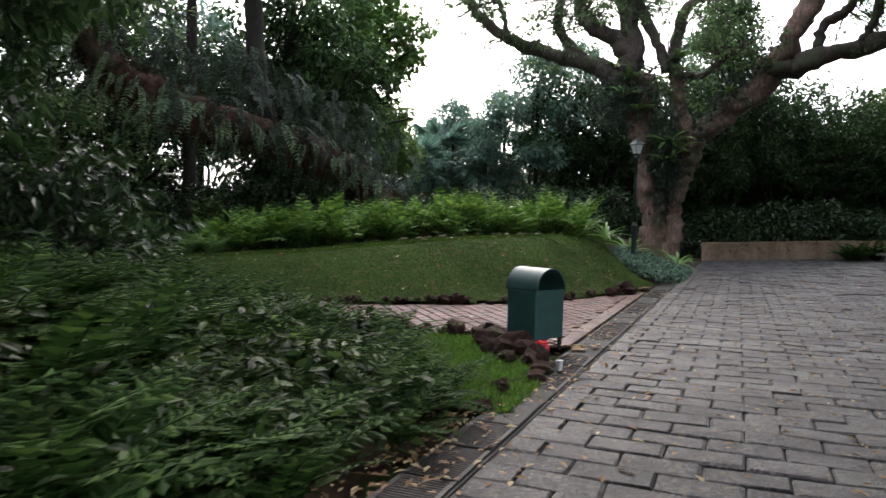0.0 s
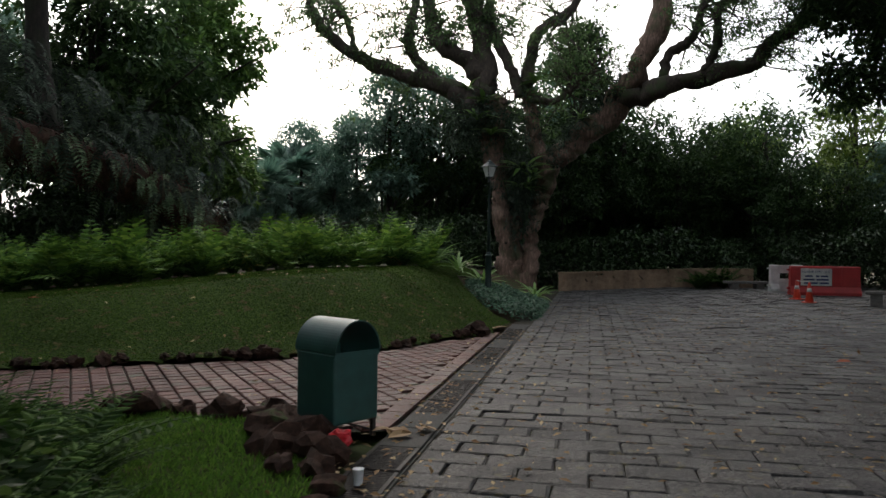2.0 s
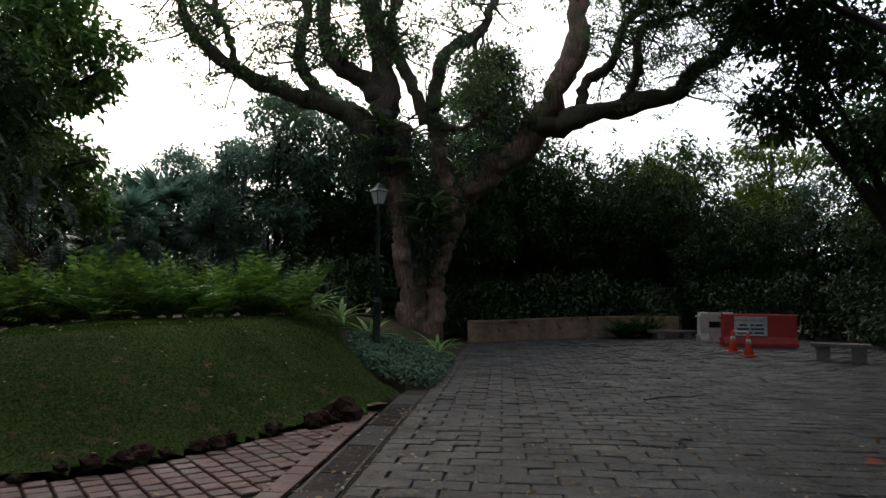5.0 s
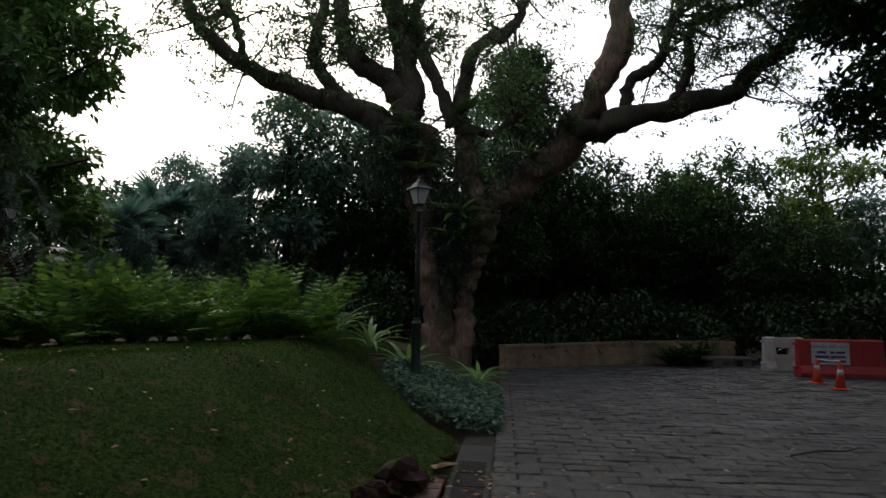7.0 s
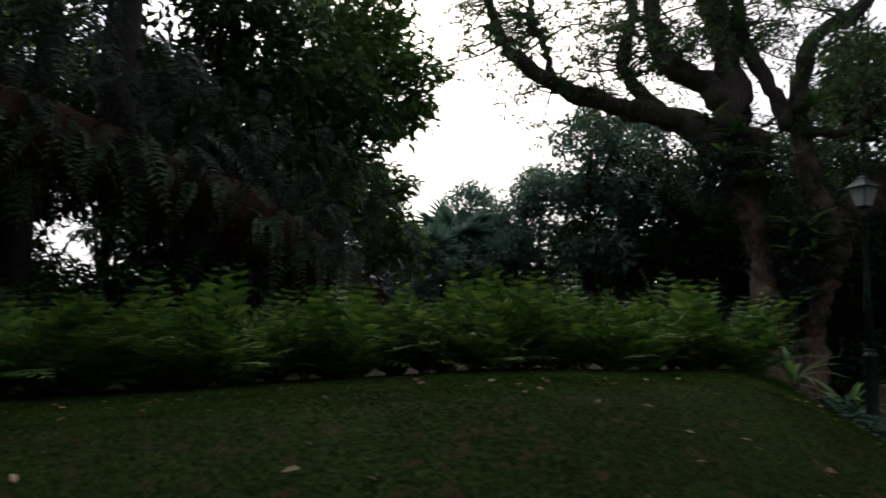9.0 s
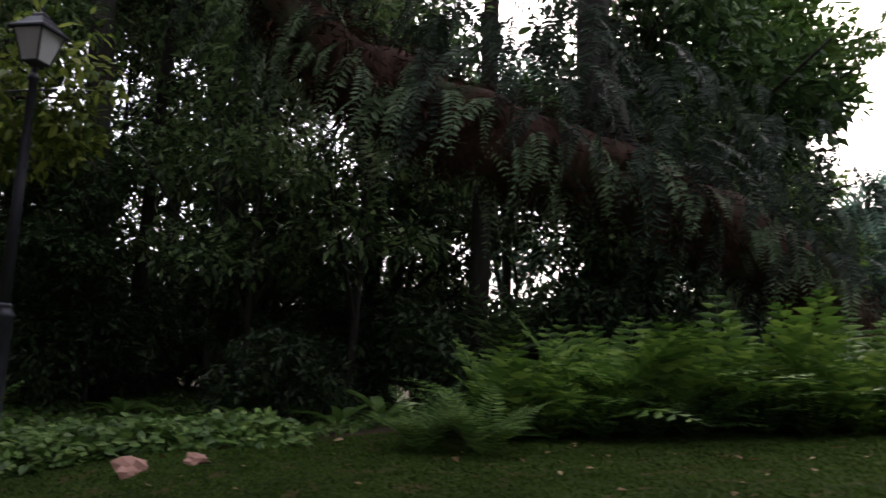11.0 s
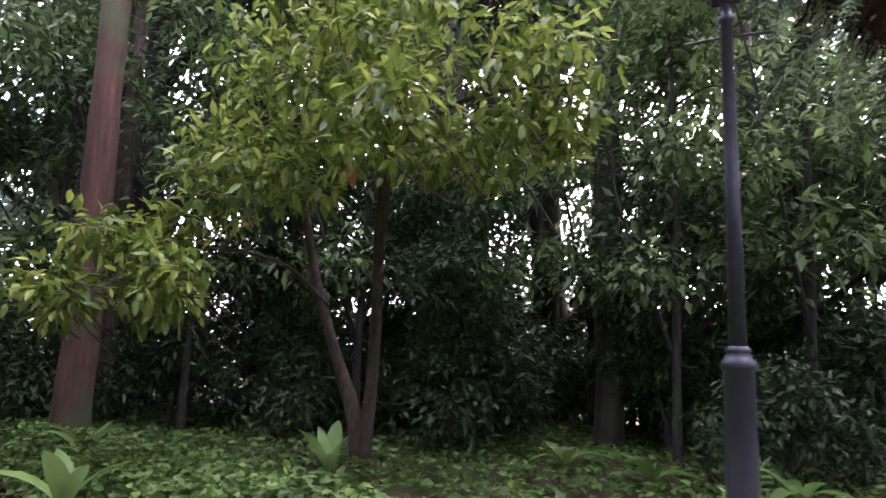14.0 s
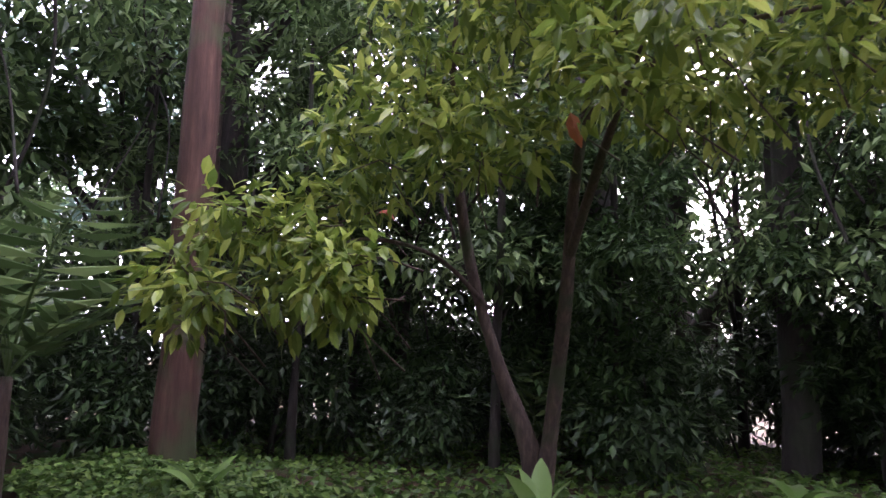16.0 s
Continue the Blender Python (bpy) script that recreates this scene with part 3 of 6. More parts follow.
# ---- broad-leaved plants ----
def blade_mesh(name, length, width, arch, mat, n=7):
    t = np.linspace(0, 1, n)
    r = np.stack([length * (0.4 * t + arch * t * t), 0 * t, length * (t - 0.6 * arch * t ** 2.2)], 1)
    w = width * np.sin(np.pi * np.clip(0.06 + 0.93 * t, 0, 1)) ** 0.8 * 0.5
    V, F = [], []
    for i in range(n):
        V += [(r[i, 0], -w[i], r[i, 2] + w[i] * 0.35), (r[i, 0], 0, r[i, 2]), (r[i, 0], w[i], r[i, 2] + w[i] * 0.35)]
    for i in range(n - 1):
        F += [(3 * i, 3 * i + 3, 3 * i + 4, 3 * i + 1), (3 * i + 1, 3 * i + 4, 3 * i + 5, 3 * i + 2)]
    return mesh(name, V, F, mat, True)


BLADES = [blade_mesh("blade_a", 0.5, 0.17, 0.3, M_BROAD), blade_mesh("blade_b", 0.45, 0.15, 0.6, M_BROAD)]
BLADES_SLIM = [blade_mesh("blade_c", 0.8, 0.09, 0.5, M_BROAD), blade_mesh("blade_d", 0.7, 0.08, 0.8, M_BROAD)]
BLADES_DARK = [blade_mesh("blade_e", 0.6, 0.17, 0.5, M_LEAF_FIG), blade_mesh("blade_f", 0.5, 0.15, 0.8, M_LEAF_FIG)]


def rosette(name, x, y, z, size, blades, count, label, category, rng, tilt=0.0, group=""):
    root = thing(name, pose(x, y, z, 0, 0, rng.uniform(0, 360)), label, category, group)
    for k in range(count):
        s = size * rng.uniform(0.8, 1.15)
        m = pose(0, 0, 0, 0, 0, 360 * k / count + rng.uniform(-20, 20)) @ pose(0.02, 0, 0, rng.uniform(-10, 10), tilt + rng.uniform(-14, 18), 0) @ Matrix.Diagonal((s, s, s, 1))
        part("leaf_blade", blades[int(rng.integers(len(blades)))], root, "", m)
    return root


rng_r = np.random.default_rng(31)
for x, y, s, c in ((-13.6, 15.8, 0.9, 5), (-14.4, 13.45, 1.0, 6), (-12.6, 19.0, 1.1, 7), (-12.4, 23.6, 1.2, 7), (-11.2, 18.6, 1.0, 6), (-9.6, 18.4, 1.0, 6), (-8.4, 18.8, 1.0, 6), (-7.5, 18.3, 0.9, 6), (-16.8, 14.6, 1.0, 6)):
    dark = y > 18
    rosette("broad_leaf_plant", x, y, ground_z(x, y) + (0.06 if dark else 0.05), s * (1.0 if dark else 1.2), BLADES if not dark else BLADES_DARK, c, "plant with large upright oval green leaves" if not dark else "shaded plant with broad arching leaves", "plant", rng_r, -5 if not dark else 8, "broad-leaved plants")
for x, y, s, c in ((5.1, 21.7, 1.0, 13), (5.75, 21.4, 0.95, 12), (8.0, 23.6, 1.0, 15), (4.6, 22.5, 1.1, 13), (8.6, 25.0, 0.9, 13)):
    rosette("lily_plant", x, y, ground_z(x, y) + 0.1, s, BLADES_SLIM, c, "clump of long pale green strap leaves", "plant", rng_r, 10, "strap-leaved plants")

# ---- paving ----
def sett_field():
    rng = random.Random(5)
    road = new("road", mesh("road", *(lambda P: ([(x, y, road_rise(x, y) - 0.03) for x, y in P], [(j * 21 + i, j * 21 + i + 1, (j + 1) * 21 + i + 1, (j + 1) * 21 + i) for j in range(30) for i in range(20)]))(
        [road_xy(-8 + 46 * j / 30, -0.4 + 26 * i / 20) for j in range(31) for i in range(21)]), M_JOINT))
    tagged(road, "worn grey stone block paving with leaf litter", "road", kind="structure")
    bev = 0.015
    variants = []
    for k in range(6):
        a, b, h = 0.239 + 0.006 * rng.random(), 0.138 + 0.004 * rng.random(), 0.03
        top = [(-a + bev + rng.uniform(-.016, .016), -b + bev), (a - bev, -b + bev + rng.uniform(-.016, .016)), (a - bev + rng.uniform(-.016, .016), b - bev), (-a + bev, b - bev + rng.uniform(-.016, .016))]
        low = [(-a, -b), (a, -b), (a, b), (-a, b)]
        V = [(x, y, rng.uniform(-.003, .003)) for x, y in top] + [(x, y, -0.014) for x, y in low] + [(x, y, -h) for x, y in low]
        F = [(0, 1, 2, 3)] + [(4 + i, 4 + (i + 1) % 4, (i + 1) % 4, i) for i in range(4)] + [(8 + i, 8 + (i + 1) % 4, 4 + (i + 1) % 4, 4 + i) for i in range(4)]
        variants.append((np.array(V), F))
    meshes = [mesh("paving_block", V, F, M_SETT) for V, F in variants]
    rest, n_obj, row = [], 0, 0
    u = -7.0
    while u < 37:
        v = 0.02 + (0.25 if row % 2 else 0.0)
        first = True
        while v < 24:
            cu, cv = u + 0.145, v + 0.245
            x, y = road_xy(cu, cv)
            if x < 26 and y > -4 and not (y > 33):
                m = pose(x, y, road_rise(x, y) + rng.uniform(-0.006, 0.006), rng.uniform(-2.2, 2.2), rng.uniform(-1.8, 1.8), -math.degrees(ROAD_YAW) + rng.uniform(-1.3, 1.3))
                k = rng.randrange(6)
                if 4.5 < cu < 14 and cv < 4.4 and n_obj < 300:
                    part("paving_block", meshes[k], road, "", m)
                    n_obj += 1
                else:
                    V, F = variants[k]
                    rest.append((V @ np.array(m.to_3x3()).T + np.array(m.translation), F))
            if first and row % 2:
                x, y = road_xy(cu, 0.13)
                m = pose(x, y, 0, 0, 0, -math.degrees(ROAD_YAW)) @ Matrix.Diagonal((0.48, 1, 1, 1))
                rest.append((variants[0][0] @ np.array(m.to_3x3()).T + np.array(m.translation), variants[0][1]))
            first = False
            v += 0.497
        u += 0.292
        row += 1
    V, F = join(rest)
    part("paving_blocks_far", mesh("paving_blocks_far", V, F, M_SETT), road, "grey stone paving blocks further off", kind="stuff")


def red_path():
    rng = random.Random(6)
    V = [(x, y, -0.028) for x, y in PATH_POLY]
    path = new("brick_path", mesh("brick_path", V, [tuple(range(len(V)))], M_JOINT))
    tagged(path, "footpath of small red brick pavers with dark joints", "path", kind="structure")
    ang = radians(17)
    ax, ay = Vector((math.cos(ang), math.sin(ang))), Vector((-math.sin(ang), math.cos(ang)))
    a, b = 0.09, 0.092
    bev = 0.01
    variants = []
    for k in range(4):
        t = [(-a + bev, -b + bev), (a - bev, -b + bev), (a - bev, b - bev), (-a + bev, b - bev)]
        lo = [(-a, -b), (a, -b), (a, b), (-a, b)]
        Vv = [(x, y, rng.uniform(-.003, .003)) for x, y in t] + [(x, y, -0.01) for x, y in lo] + [(x, y, -0.03) for x, y in lo]
        variants.append((np.array(Vv), [(0, 1, 2, 3)] + [(4 + i, 4 + (i + 1) % 4, (i + 1) % 4, i) for i in range(4)] + [(8 + i, 8 + (i + 1) % 4, 4 + (i + 1) % 4, 4 + i) for i in range(4)]))
    meshes = [mesh("brick", Vv, F, M_PAVER) for Vv, F in variants]
    rest, n_obj = [], 0
    o = Vector((1.5, 9.0))
    for i in range(-110, 40):
        for j in range(-65, 65):
            c = o + ax * (i * 0.2) + ay * (j * 0.205 + (0.07 if i % 2 else 0))
            if not inside(c.x, c.y, PATH_POLY) or c.x < -16:
                continue
            if road_uv(c.x, c.y)[1] > -0.655 and c.y > 8:
                continue
            m = pose(c.x, c.y, rng.uniform(-.004, .003), rng.uniform(-1, 1), rng.uniform(-1, 1), 17 + rng.uniform(-1, 1))
            k = rng.randrange(4)
            if -1.5 < c.x < 3.2 and n_obj < 300:
                part("brick", meshes[k], path, "", m)
                n_obj += 1
            else:
                Vv, F = variants[k]
                rest.append((Vv @ np.array(m.to_3x3()).T + np.array(m.translation), F))
    Vv, F = join(rest)
    part("bricks_far", mesh("bricks_far", Vv, F, M_PAVER), path, "red brick pavers further along", kind="stuff")
    # edge course beside the drain
    eb = mesh("edge_brick", *(lambda B: (B[0], B[1]))(box(-0.1, -0.142, -0.03, 0.1, 0.142, 0.002)), M_PAVER)
    for k in range(26):
        x, y = road_xy(9.2 + k * 0.296, -0.55)
        part("edge_brick", eb, path, "", pose(x, y, rng.uniform(-.003, .003), 0, 0, -math.degrees(ROAD_YAW) + rng.uniform(-1, 1)))


def drain():
    d = new("drain_channel", mesh("drain_channel", *box(-0.2, -9, -0.1, 0.2, 9.6, -0.02), M_DRAIN))
    x, y = road_xy(9, -0.21)
    d.matrix_basis = pose(x, y, 0, 0, 0, -math.degrees(ROAD_YAW))
    tagged(d, "narrow concrete drain along the edge of the road", "drain", kind="structure")
    rng = random.Random(8)
    slab = bm_mesh("cover_slab", bevel_box(-0.18, -0.29, -0.03, 0.18, 0.29, 0.0, 0.008), M_DRAIN)
    bars = [box(-0.18, -0.29, -0.03, -0.15, 0.29, 0), box(0.15, -0.29, -0.03, 0.18, 0.29, 0)]
    bars += [box(-0.15, -0.285 + k * 0.034, -0.025, 0.15, -0.27 + k * 0.034, -0.002) for k in range(17)]
    grate = mesh("grate", *join(bars), M_IRON)
    for k in range(30):
        yy = -8.6 + k * 0.6
        part("grate" if k % 5 in (1, 2, 3) else "cover_slab", grate if k % 5 in (1, 2, 3) else slab, d, "", pose(0, yy, rng.uniform(-.006, .004), rng.uniform(-.5, .5), rng.uniform(-.8, .8), rng.uniform(-.5, .5)))


# ---- rocks ----
def rock_meshes(k, mat):
    out = []
    for s in range(k):
        bm = bmesh.new()
        bmesh.ops.create_icosphere(bm, subdivisions=2, radius=1)
        for v in bm.verts:
            n = noise.noise(v.co * 1.3 + Vector((s * 7, 0, 0))) * 0.75 + noise.noise(v.co * 3.5 + Vector((s * 3, 5, 0))) * 0.35
            v.co *= 1 + n
        out.append(bm_mesh("rock", bm, mat))
    return out


ROCKS = rock_meshes(5, M_ROCK)


def rock(x, y, r, rng, squash=0.8, group=ROCK_GROUP, mat_meshes=None, label="rough dark reddish-brown laterite rock"):
    ob = new("rock", (mat_meshes or ROCKS)[rng.randrange(len(mat_meshes or ROCKS))])
    ob.matrix_basis = pose(x, y, max(0, ground_z(x, y)) + r * squash * 0.45, 0, 0, rng.uniform(0, 360)) @ Matrix.Diagonal((r * rng.uniform(.85, 1.2), r * rng.uniform(.8, 1.1), r * squash, 1))
    return tagged(ob, label, "rock", group)


def rocks():
    rng = random.Random(9)
    pts = spline([(x, y, 0, 0) for x, y in FAR_EDGE[1:]], 10)
    L = np.cumsum(np.r_[0, np.linalg.norm(np.diff(pts[:, :2], axis=0), axis=1)])
    s = 0.0
    while s < L[-1]:
        x, y = np.interp(s, L, pts[:, 0]), np.interp(s, L, pts[:, 1])
        if rng.random() < 0.85:
            rock(x + rng.uniform(-.05, .05), y + 0.08 + rng.uniform(-.04, .06), rng.uniform(0.06, 0.13), rng)
        s += rng.uniform(0.16, 0.3)
    for x, y, r in ((4.05, 15.12, 0.2), (-0.92, 9.42, 0.11), (-0.55, 9.22, 0.19), (-0.2, 9.15, 0.12), (0.14, 9.0, 0.18), (0.42, 8.95, 0.1), (0.58, 8.82, 0.2), (0.72, 8.5, 0.17), (0.62, 8.2, 0.22), (0.88, 7.95, 0.23), (0.72, 7.7, 0.2),
                    (0.98, 7.6, 0.17), (0.95, 7.25, 0.13), (1.0, 6.95, 0.1), (0.7, 7.3, 0.12), (0.9, 6.6, 0.09), (-1.4, 9.4, 0.1), (-1.9, 9.35, 0.13), (-2.5, 9.3, 0.12), (-3.2, 9.3, 0.14), (0.55, 6.1, 0.08), (0.35, 5.5, 0.09)):
        rock(x, y, r, rng, 0.75)
    for k in range(30):
        x = rng.uniform(-15, -8.6)
        rock(x, 13.15 + rng.uniform(-.25, .3) - 0.02 * x * 0, rng.uniform(0.05, 0.12), rng, 0.6)
    pink = rock_meshes(2, M_PINK)
    rock(-7.28, 14.6, 0.1, rng, 0.8, "pink stones", pink, "smooth pinkish stone at the edge of the grass")
    rock(-7.0, 14.9, 0.09, rng, 0.5, "pink stones", pink, "smooth pinkish stone at the edge of the grass")


sett_field()
red_path()
drain()
rocks()
# ---- trees ----
def tree_root(x, y, label, name="tree", group=""):
    return thing(name, pose(x, y, ground_z(x, y) - 0.1 if -32 < x < 36 and -12 < y < 48 else 0.2), label, "tree", group)


def local(P, root):
    o = root.matrix_basis.translation
    P = np.array(P, float)
    P[:, :3] -= np.array(o)
    return P


def rain_tree():
    rng = np.random.default_rng(41)
    root = tree_root(10.0, 31.4, "huge spreading rain tree with mossy forked limbs", "rain_tree")
    limbs = {
        "trunk": [(9.55, 31.7, 0.1, 0.62), (9.38, 31.7, 1.8, 0.4), (9.18, 31.7, 3.3, 0.36), (9.02, 31.7, 4.5, 0.36), (8.78, 31.8, 5.9, 0.44), (8.75, 31.9, 7.1, 0.55), (8.9, 32.0, 8.5, 0.55)],
        "trunk_b": [(11.15, 31.5, 4.7, 0.3), (10.95, 31.6, 5.6, 0.36), (10.62, 31.7, 6.7, 0.34), (10.45, 31.7, 7.9, 0.32), (10.0, 31.6, 9.0, 0.32)],
        "trunk_c": [(10.2, 31.5, 0.1, 0.55), (10.42, 31.5, 1.9, 0.34), (10.72, 31.5, 3.4, 0.32), (11.02, 31.4, 4.6, 0.38), (11.4, 31.3, 5.5, 0.46), (12.4, 30.9, 6.55, 0.55), (13.7, 30.1, 7.8, 0.6), (14.6, 29.5, 9.7, 0.5), (15.2, 29.1, 11.6, 0.42), (15.2, 29.0, 14.0, 0.3), (15.6, 29.3, 17.0, 0.15)],
        "buttress": [(9.85, 31.75, 0.1, 0.6), (9.8, 31.75, 1.8, 0.36), (9.8, 31.8, 3.6, 0.24), (9.5, 31.8, 5.4, 0.2)],
        "limb_a": [(8.4, 32.0, 7.6, 0.5), (7.3, 32.2, 8.5, 0.45), (6.0, 32.5, 9.1, 0.36), (4.9, 32.7, 9.4, 0.34), (2.8, 32.8, 10.1, 0.27), (1.25, 32.8, 11.4, 0.2), (0.7, 32.8, 12.8, 0.16), (0.2, 32.6, 14.5, 0.1)],
        "limb_b": [(6.5, 32.5, 8.9, 0.3), (5.9, 32.6, 9.6, 0.27), (5.1, 32.7, 10.7, 0.22), (5.45, 32.6, 12.8, 0.18), (5.0, 33.0, 15.0, 0.1)],
        "limb_c": [(8.6, 32.0, 8.6, 0.5), (7.8, 32.2, 10.0, 0.4), (6.5, 32.4, 10.7, 0.33), (6.0, 32.5, 12.8, 0.27), (6.4, 32.0, 15.5, 0.16)],
        "limb_d": [(8.6, 32.0, 8.8, 0.46), (8.25, 32.1, 11.1, 0.4), (7.7, 32.2, 13.4, 0.34), (7.6, 32.6, 16.5, 0.2)],
        "limb_e": [(10.0, 31.6, 8.4, 0.34), (9.1, 31.8, 10.7, 0.24), (8.6, 32.0, 12.2, 0.2), (9.2, 32.0, 14.5, 0.12)],
        "limb_f": [(10.1, 31.5, 8.8, 0.28), (10.6, 31.3, 11.1, 0.24), (11.7, 30.9, 11.9, 0.2), (12.4, 30.6, 13.3, 0.16), (12.7, 30.4, 15.5, 0.1)],
        "limb_g": [(13.6, 30.0, 8.0, 0.5), (15.0, 29.2, 8.5, 0.4), (16.6, 28.1, 8.85, 0.34), (18.0, 27.0, 9.1, 0.3), (18.5, 26.6, 9.8, 0.26), (19.3, 25.8, 10.6, 0.22), (19.8, 25.3, 12.2, 0.16), (20.4, 25.0, 14, 0.1)],
        "limb_h": [(15.3, 29.0, 8.6, 0.24), (15.5, 28.9, 9.9, 0.2), (16.3, 28.3, 10.6, 0.18), (16.6, 28.1, 11.9, 0.13), (17.5, 27.6, 12.8, 0.09)],
        "limb_i": [(16.6, 28.1, 9.0, 0.2), (17.0, 27.8, 10.1, 0.17), (17.1, 27.7, 11.6, 0.14), (18.2, 26.9, 12.1, 0.1), (19.2, 26.1, 12.4, 0.07)],
        "limb_j": [(10.3, 31.4, 8.3, 0.2), (11.4, 31.0, 8.2, 0.16), (12.2, 30.7, 8.9, 0.12), (12.9, 30.2, 9.4, 0.08)],
        "limb_k": [(2.8, 32.8, 10.1, 0.18), (2.6, 32.7, 11.2, 0.15), (2.0, 32.6, 12.2, 0.12), (2.2, 32.4, 13.6, 0.08)],
    }
    ends = []
    for key, P in limbs.items():
        S = spline(local(P, root), 7)
        S[1:-1, :3] += rng.normal(0, 0.045, (len(S) - 2, 3))
        V, F = tube(S, 14 if S[0, 3] > 0.3 else 9, 0.5)
        nm = "limb" if "limb" in key else "trunk"
        limb_ob = part(nm, mesh(nm, V, F, M_BARK if nm == "trunk" else M_BARK_LIMB, True), root, "pale flaking bark" if key == "trunk" else "mossy limb, dark against the sky")
        for t in np.linspace(0.45, 1.0, 9):
            i = int(t * (len(S) - 1))
            ends.append((S[i, :3], S[i, 3]))
    # twigs and leaf sprays
    twigs, tips = [], []
    for p, r in ends:
        if p[2] < 8.2 or r > 0.42:
            continue
        for k in range(4):
            d = unit(rng.normal(0, 1, 3) * (1, 1, 0.55) + (0, 0, 0.1))
            ln = rng.uniform(0.9, 2.4)
            q = p + d * ln * 0.5 + rng.normal(0, 0.12, 3)
            e = p + d * ln + (0, 0, rng.uniform(-0.4, 0.2))
            twigs.append(tube(spline([(*p, min(0.05, r * 0.5)), (*q, 0.03), (*e, 0.012)], 4), 5))
            tips += [e, (q + e) / 2 + rng.normal(0, 0.25, 3)]
            for _ in range(3):
                e2 = e + rng.normal(0, 0.55, 3)
                twigs.append(tube(np.array([(*e, 0.012), (*e2, 0.006)]), 4))
                tips.append(e2)
    V, F = join(twigs)
    part("twig_spray", mesh("twig_spray", V, F, M_BARK_LIMB), root, "thin twigs, dark against the sky", kind="stuff")
    tips = np.array(tips)
    # unseen upper crown lobes, added chiefly to shade the woodland behind
    high_shade = lobes_points([(8, 4, 17.5, 7, 6, 1.2, 340), (12, 2, 17.0, 6, 6, 1.2, 260), (5, -2, 15.5, 8, 6, 1.6, 260), (-5, 0.5, 14.5, 6, 5, 1.6, 240), (0, 0, 16, 7, 6, 1.5, 200)], rng, 0.2)
    tips = np.vstack([tips, high_shade])
    V, F = clump_leaves(tips, rng.uniform(0.2, 0.42, len(tips)), 25, 0.15, rng, 0.42, 0.35, False, 0.5)
    part("crown", mesh("crown", V, F, M_LEAF_RAIN), root, "open feathery crown against the sky")
    # moss and small plants on the upper sides of limbs
    C, R = [], []
    for p, r in ends:
        if r > 0.2:
            for _ in range(6):
                a = rng.normal(0, 1, 3)
                a[2] = abs(a[2])
                C.append(p + unit(a) * r * 1.0)
                R.append(0.22)
    for _ in range(260):
        C.append(np.array([-1.75, 0.3, 6.9]) + rng.normal(0, 1, 3) * (0.85, 0.5, 0.6))
        R.append(0.3)
    for _ in range(160):
        C.append(np.array([-0.1, -0.3, 4.3]) + rng.normal(0, 1, 3) * (0.3, 0.25, 0.9))
        R.append(0.25)
    for _ in range(150):
        t = rng.random()
        C.append(np.array([1.2, -0.2, 4.9]) * (1 - t) + np.array([4.4, -1.9, 9.0]) * t + rng.normal(0, 0.3, 3) + np.array([-0.1, 0, 0.35]))
        R.append(0.25)
    V, F = clump_leaves(np.array(C), np.array(R), 16, 0.26, rng, 0.2, 0.5, False, 0.9)
    part("limb_moss", mesh("limb_moss", V, F, M_LIMB_GREEN), root, "moss and small ferns growing on the limbs", kind="stuff")
    return root


# limbs darker than the trunk bark: silhouette against the sky put into the colour
M_BARK_LIMB = bark_mat("mossy_limb_silhouette_bark", (0.025, 0.018, 0.014), (0.06, 0.045, 0.035), (0.11, 0.085, 0.066), 3.0, 0.4)
rain_tree()
rng_e = np.random.default_rng(43)
for x, y, z, s, c in ((9.95, 31.0, 5.1, 1.5, 20), (9.9, 31.0, 4.3, 1.3, 18), (10.3, 31.0, 4.8, 1.2, 16), (8.2, 31.3, 8.0, 1.3, 15), (10.4, 31.0, 8.9, 1.1, 13), (7.6, 31.8, 8.6, 1.1, 12), (12.2, 30.2, 7.3, 1.0, 12), (7.9, 31.2, 7.2, 1.4, 16), (8.5, 31.1, 6.6, 1.2, 14)):
    rosette("birds_nest_fern", x, y, z, s, BLADES_DARK + BLADES_SLIM[:1], c, "nest fern with strap leaves growing on a tree trunk", "fern", rng_e, 25, "nest ferns on the tree")


def hang_frond(length):
    """A drooping pinnate frond that hangs from its base."""
    rng = np.random.default_rng(int(length * 100))
    n = 19
    t = np.linspace(0, 1, n)
    r = np.stack([length * 0.35 * np.sin(t * 1.6), 0.04 * np.sin(t * 5), -length * (t ** 1.25) + 0.12 * np.sin(t * 3.1)], 1)
    stem = tube(np.hstack([r, (0.007 * (1 - 0.7 * t))[:, None]]), 4)
    G = unit(np.gradient(r, axis=0))
    side = np.array([0, 1, 0])
    ln = 0.18 * np.sin(np.pi * np.clip(0.2 + 0.78 * t, 0, 1)) ** 0.6
    D = np.vstack([side + 0.55 * G, -side + 0.55 * G]) + rng.normal(0, 0.1, (2 * n, 3))
    N = np.cross(np.vstack([G, G]), side)
    V, F = leaves(np.vstack([r, r]), D, N, np.concatenate([ln, ln]), np.concatenate([ln, ln]) * 0.3, rng)
    return join([stem, (V, F)])


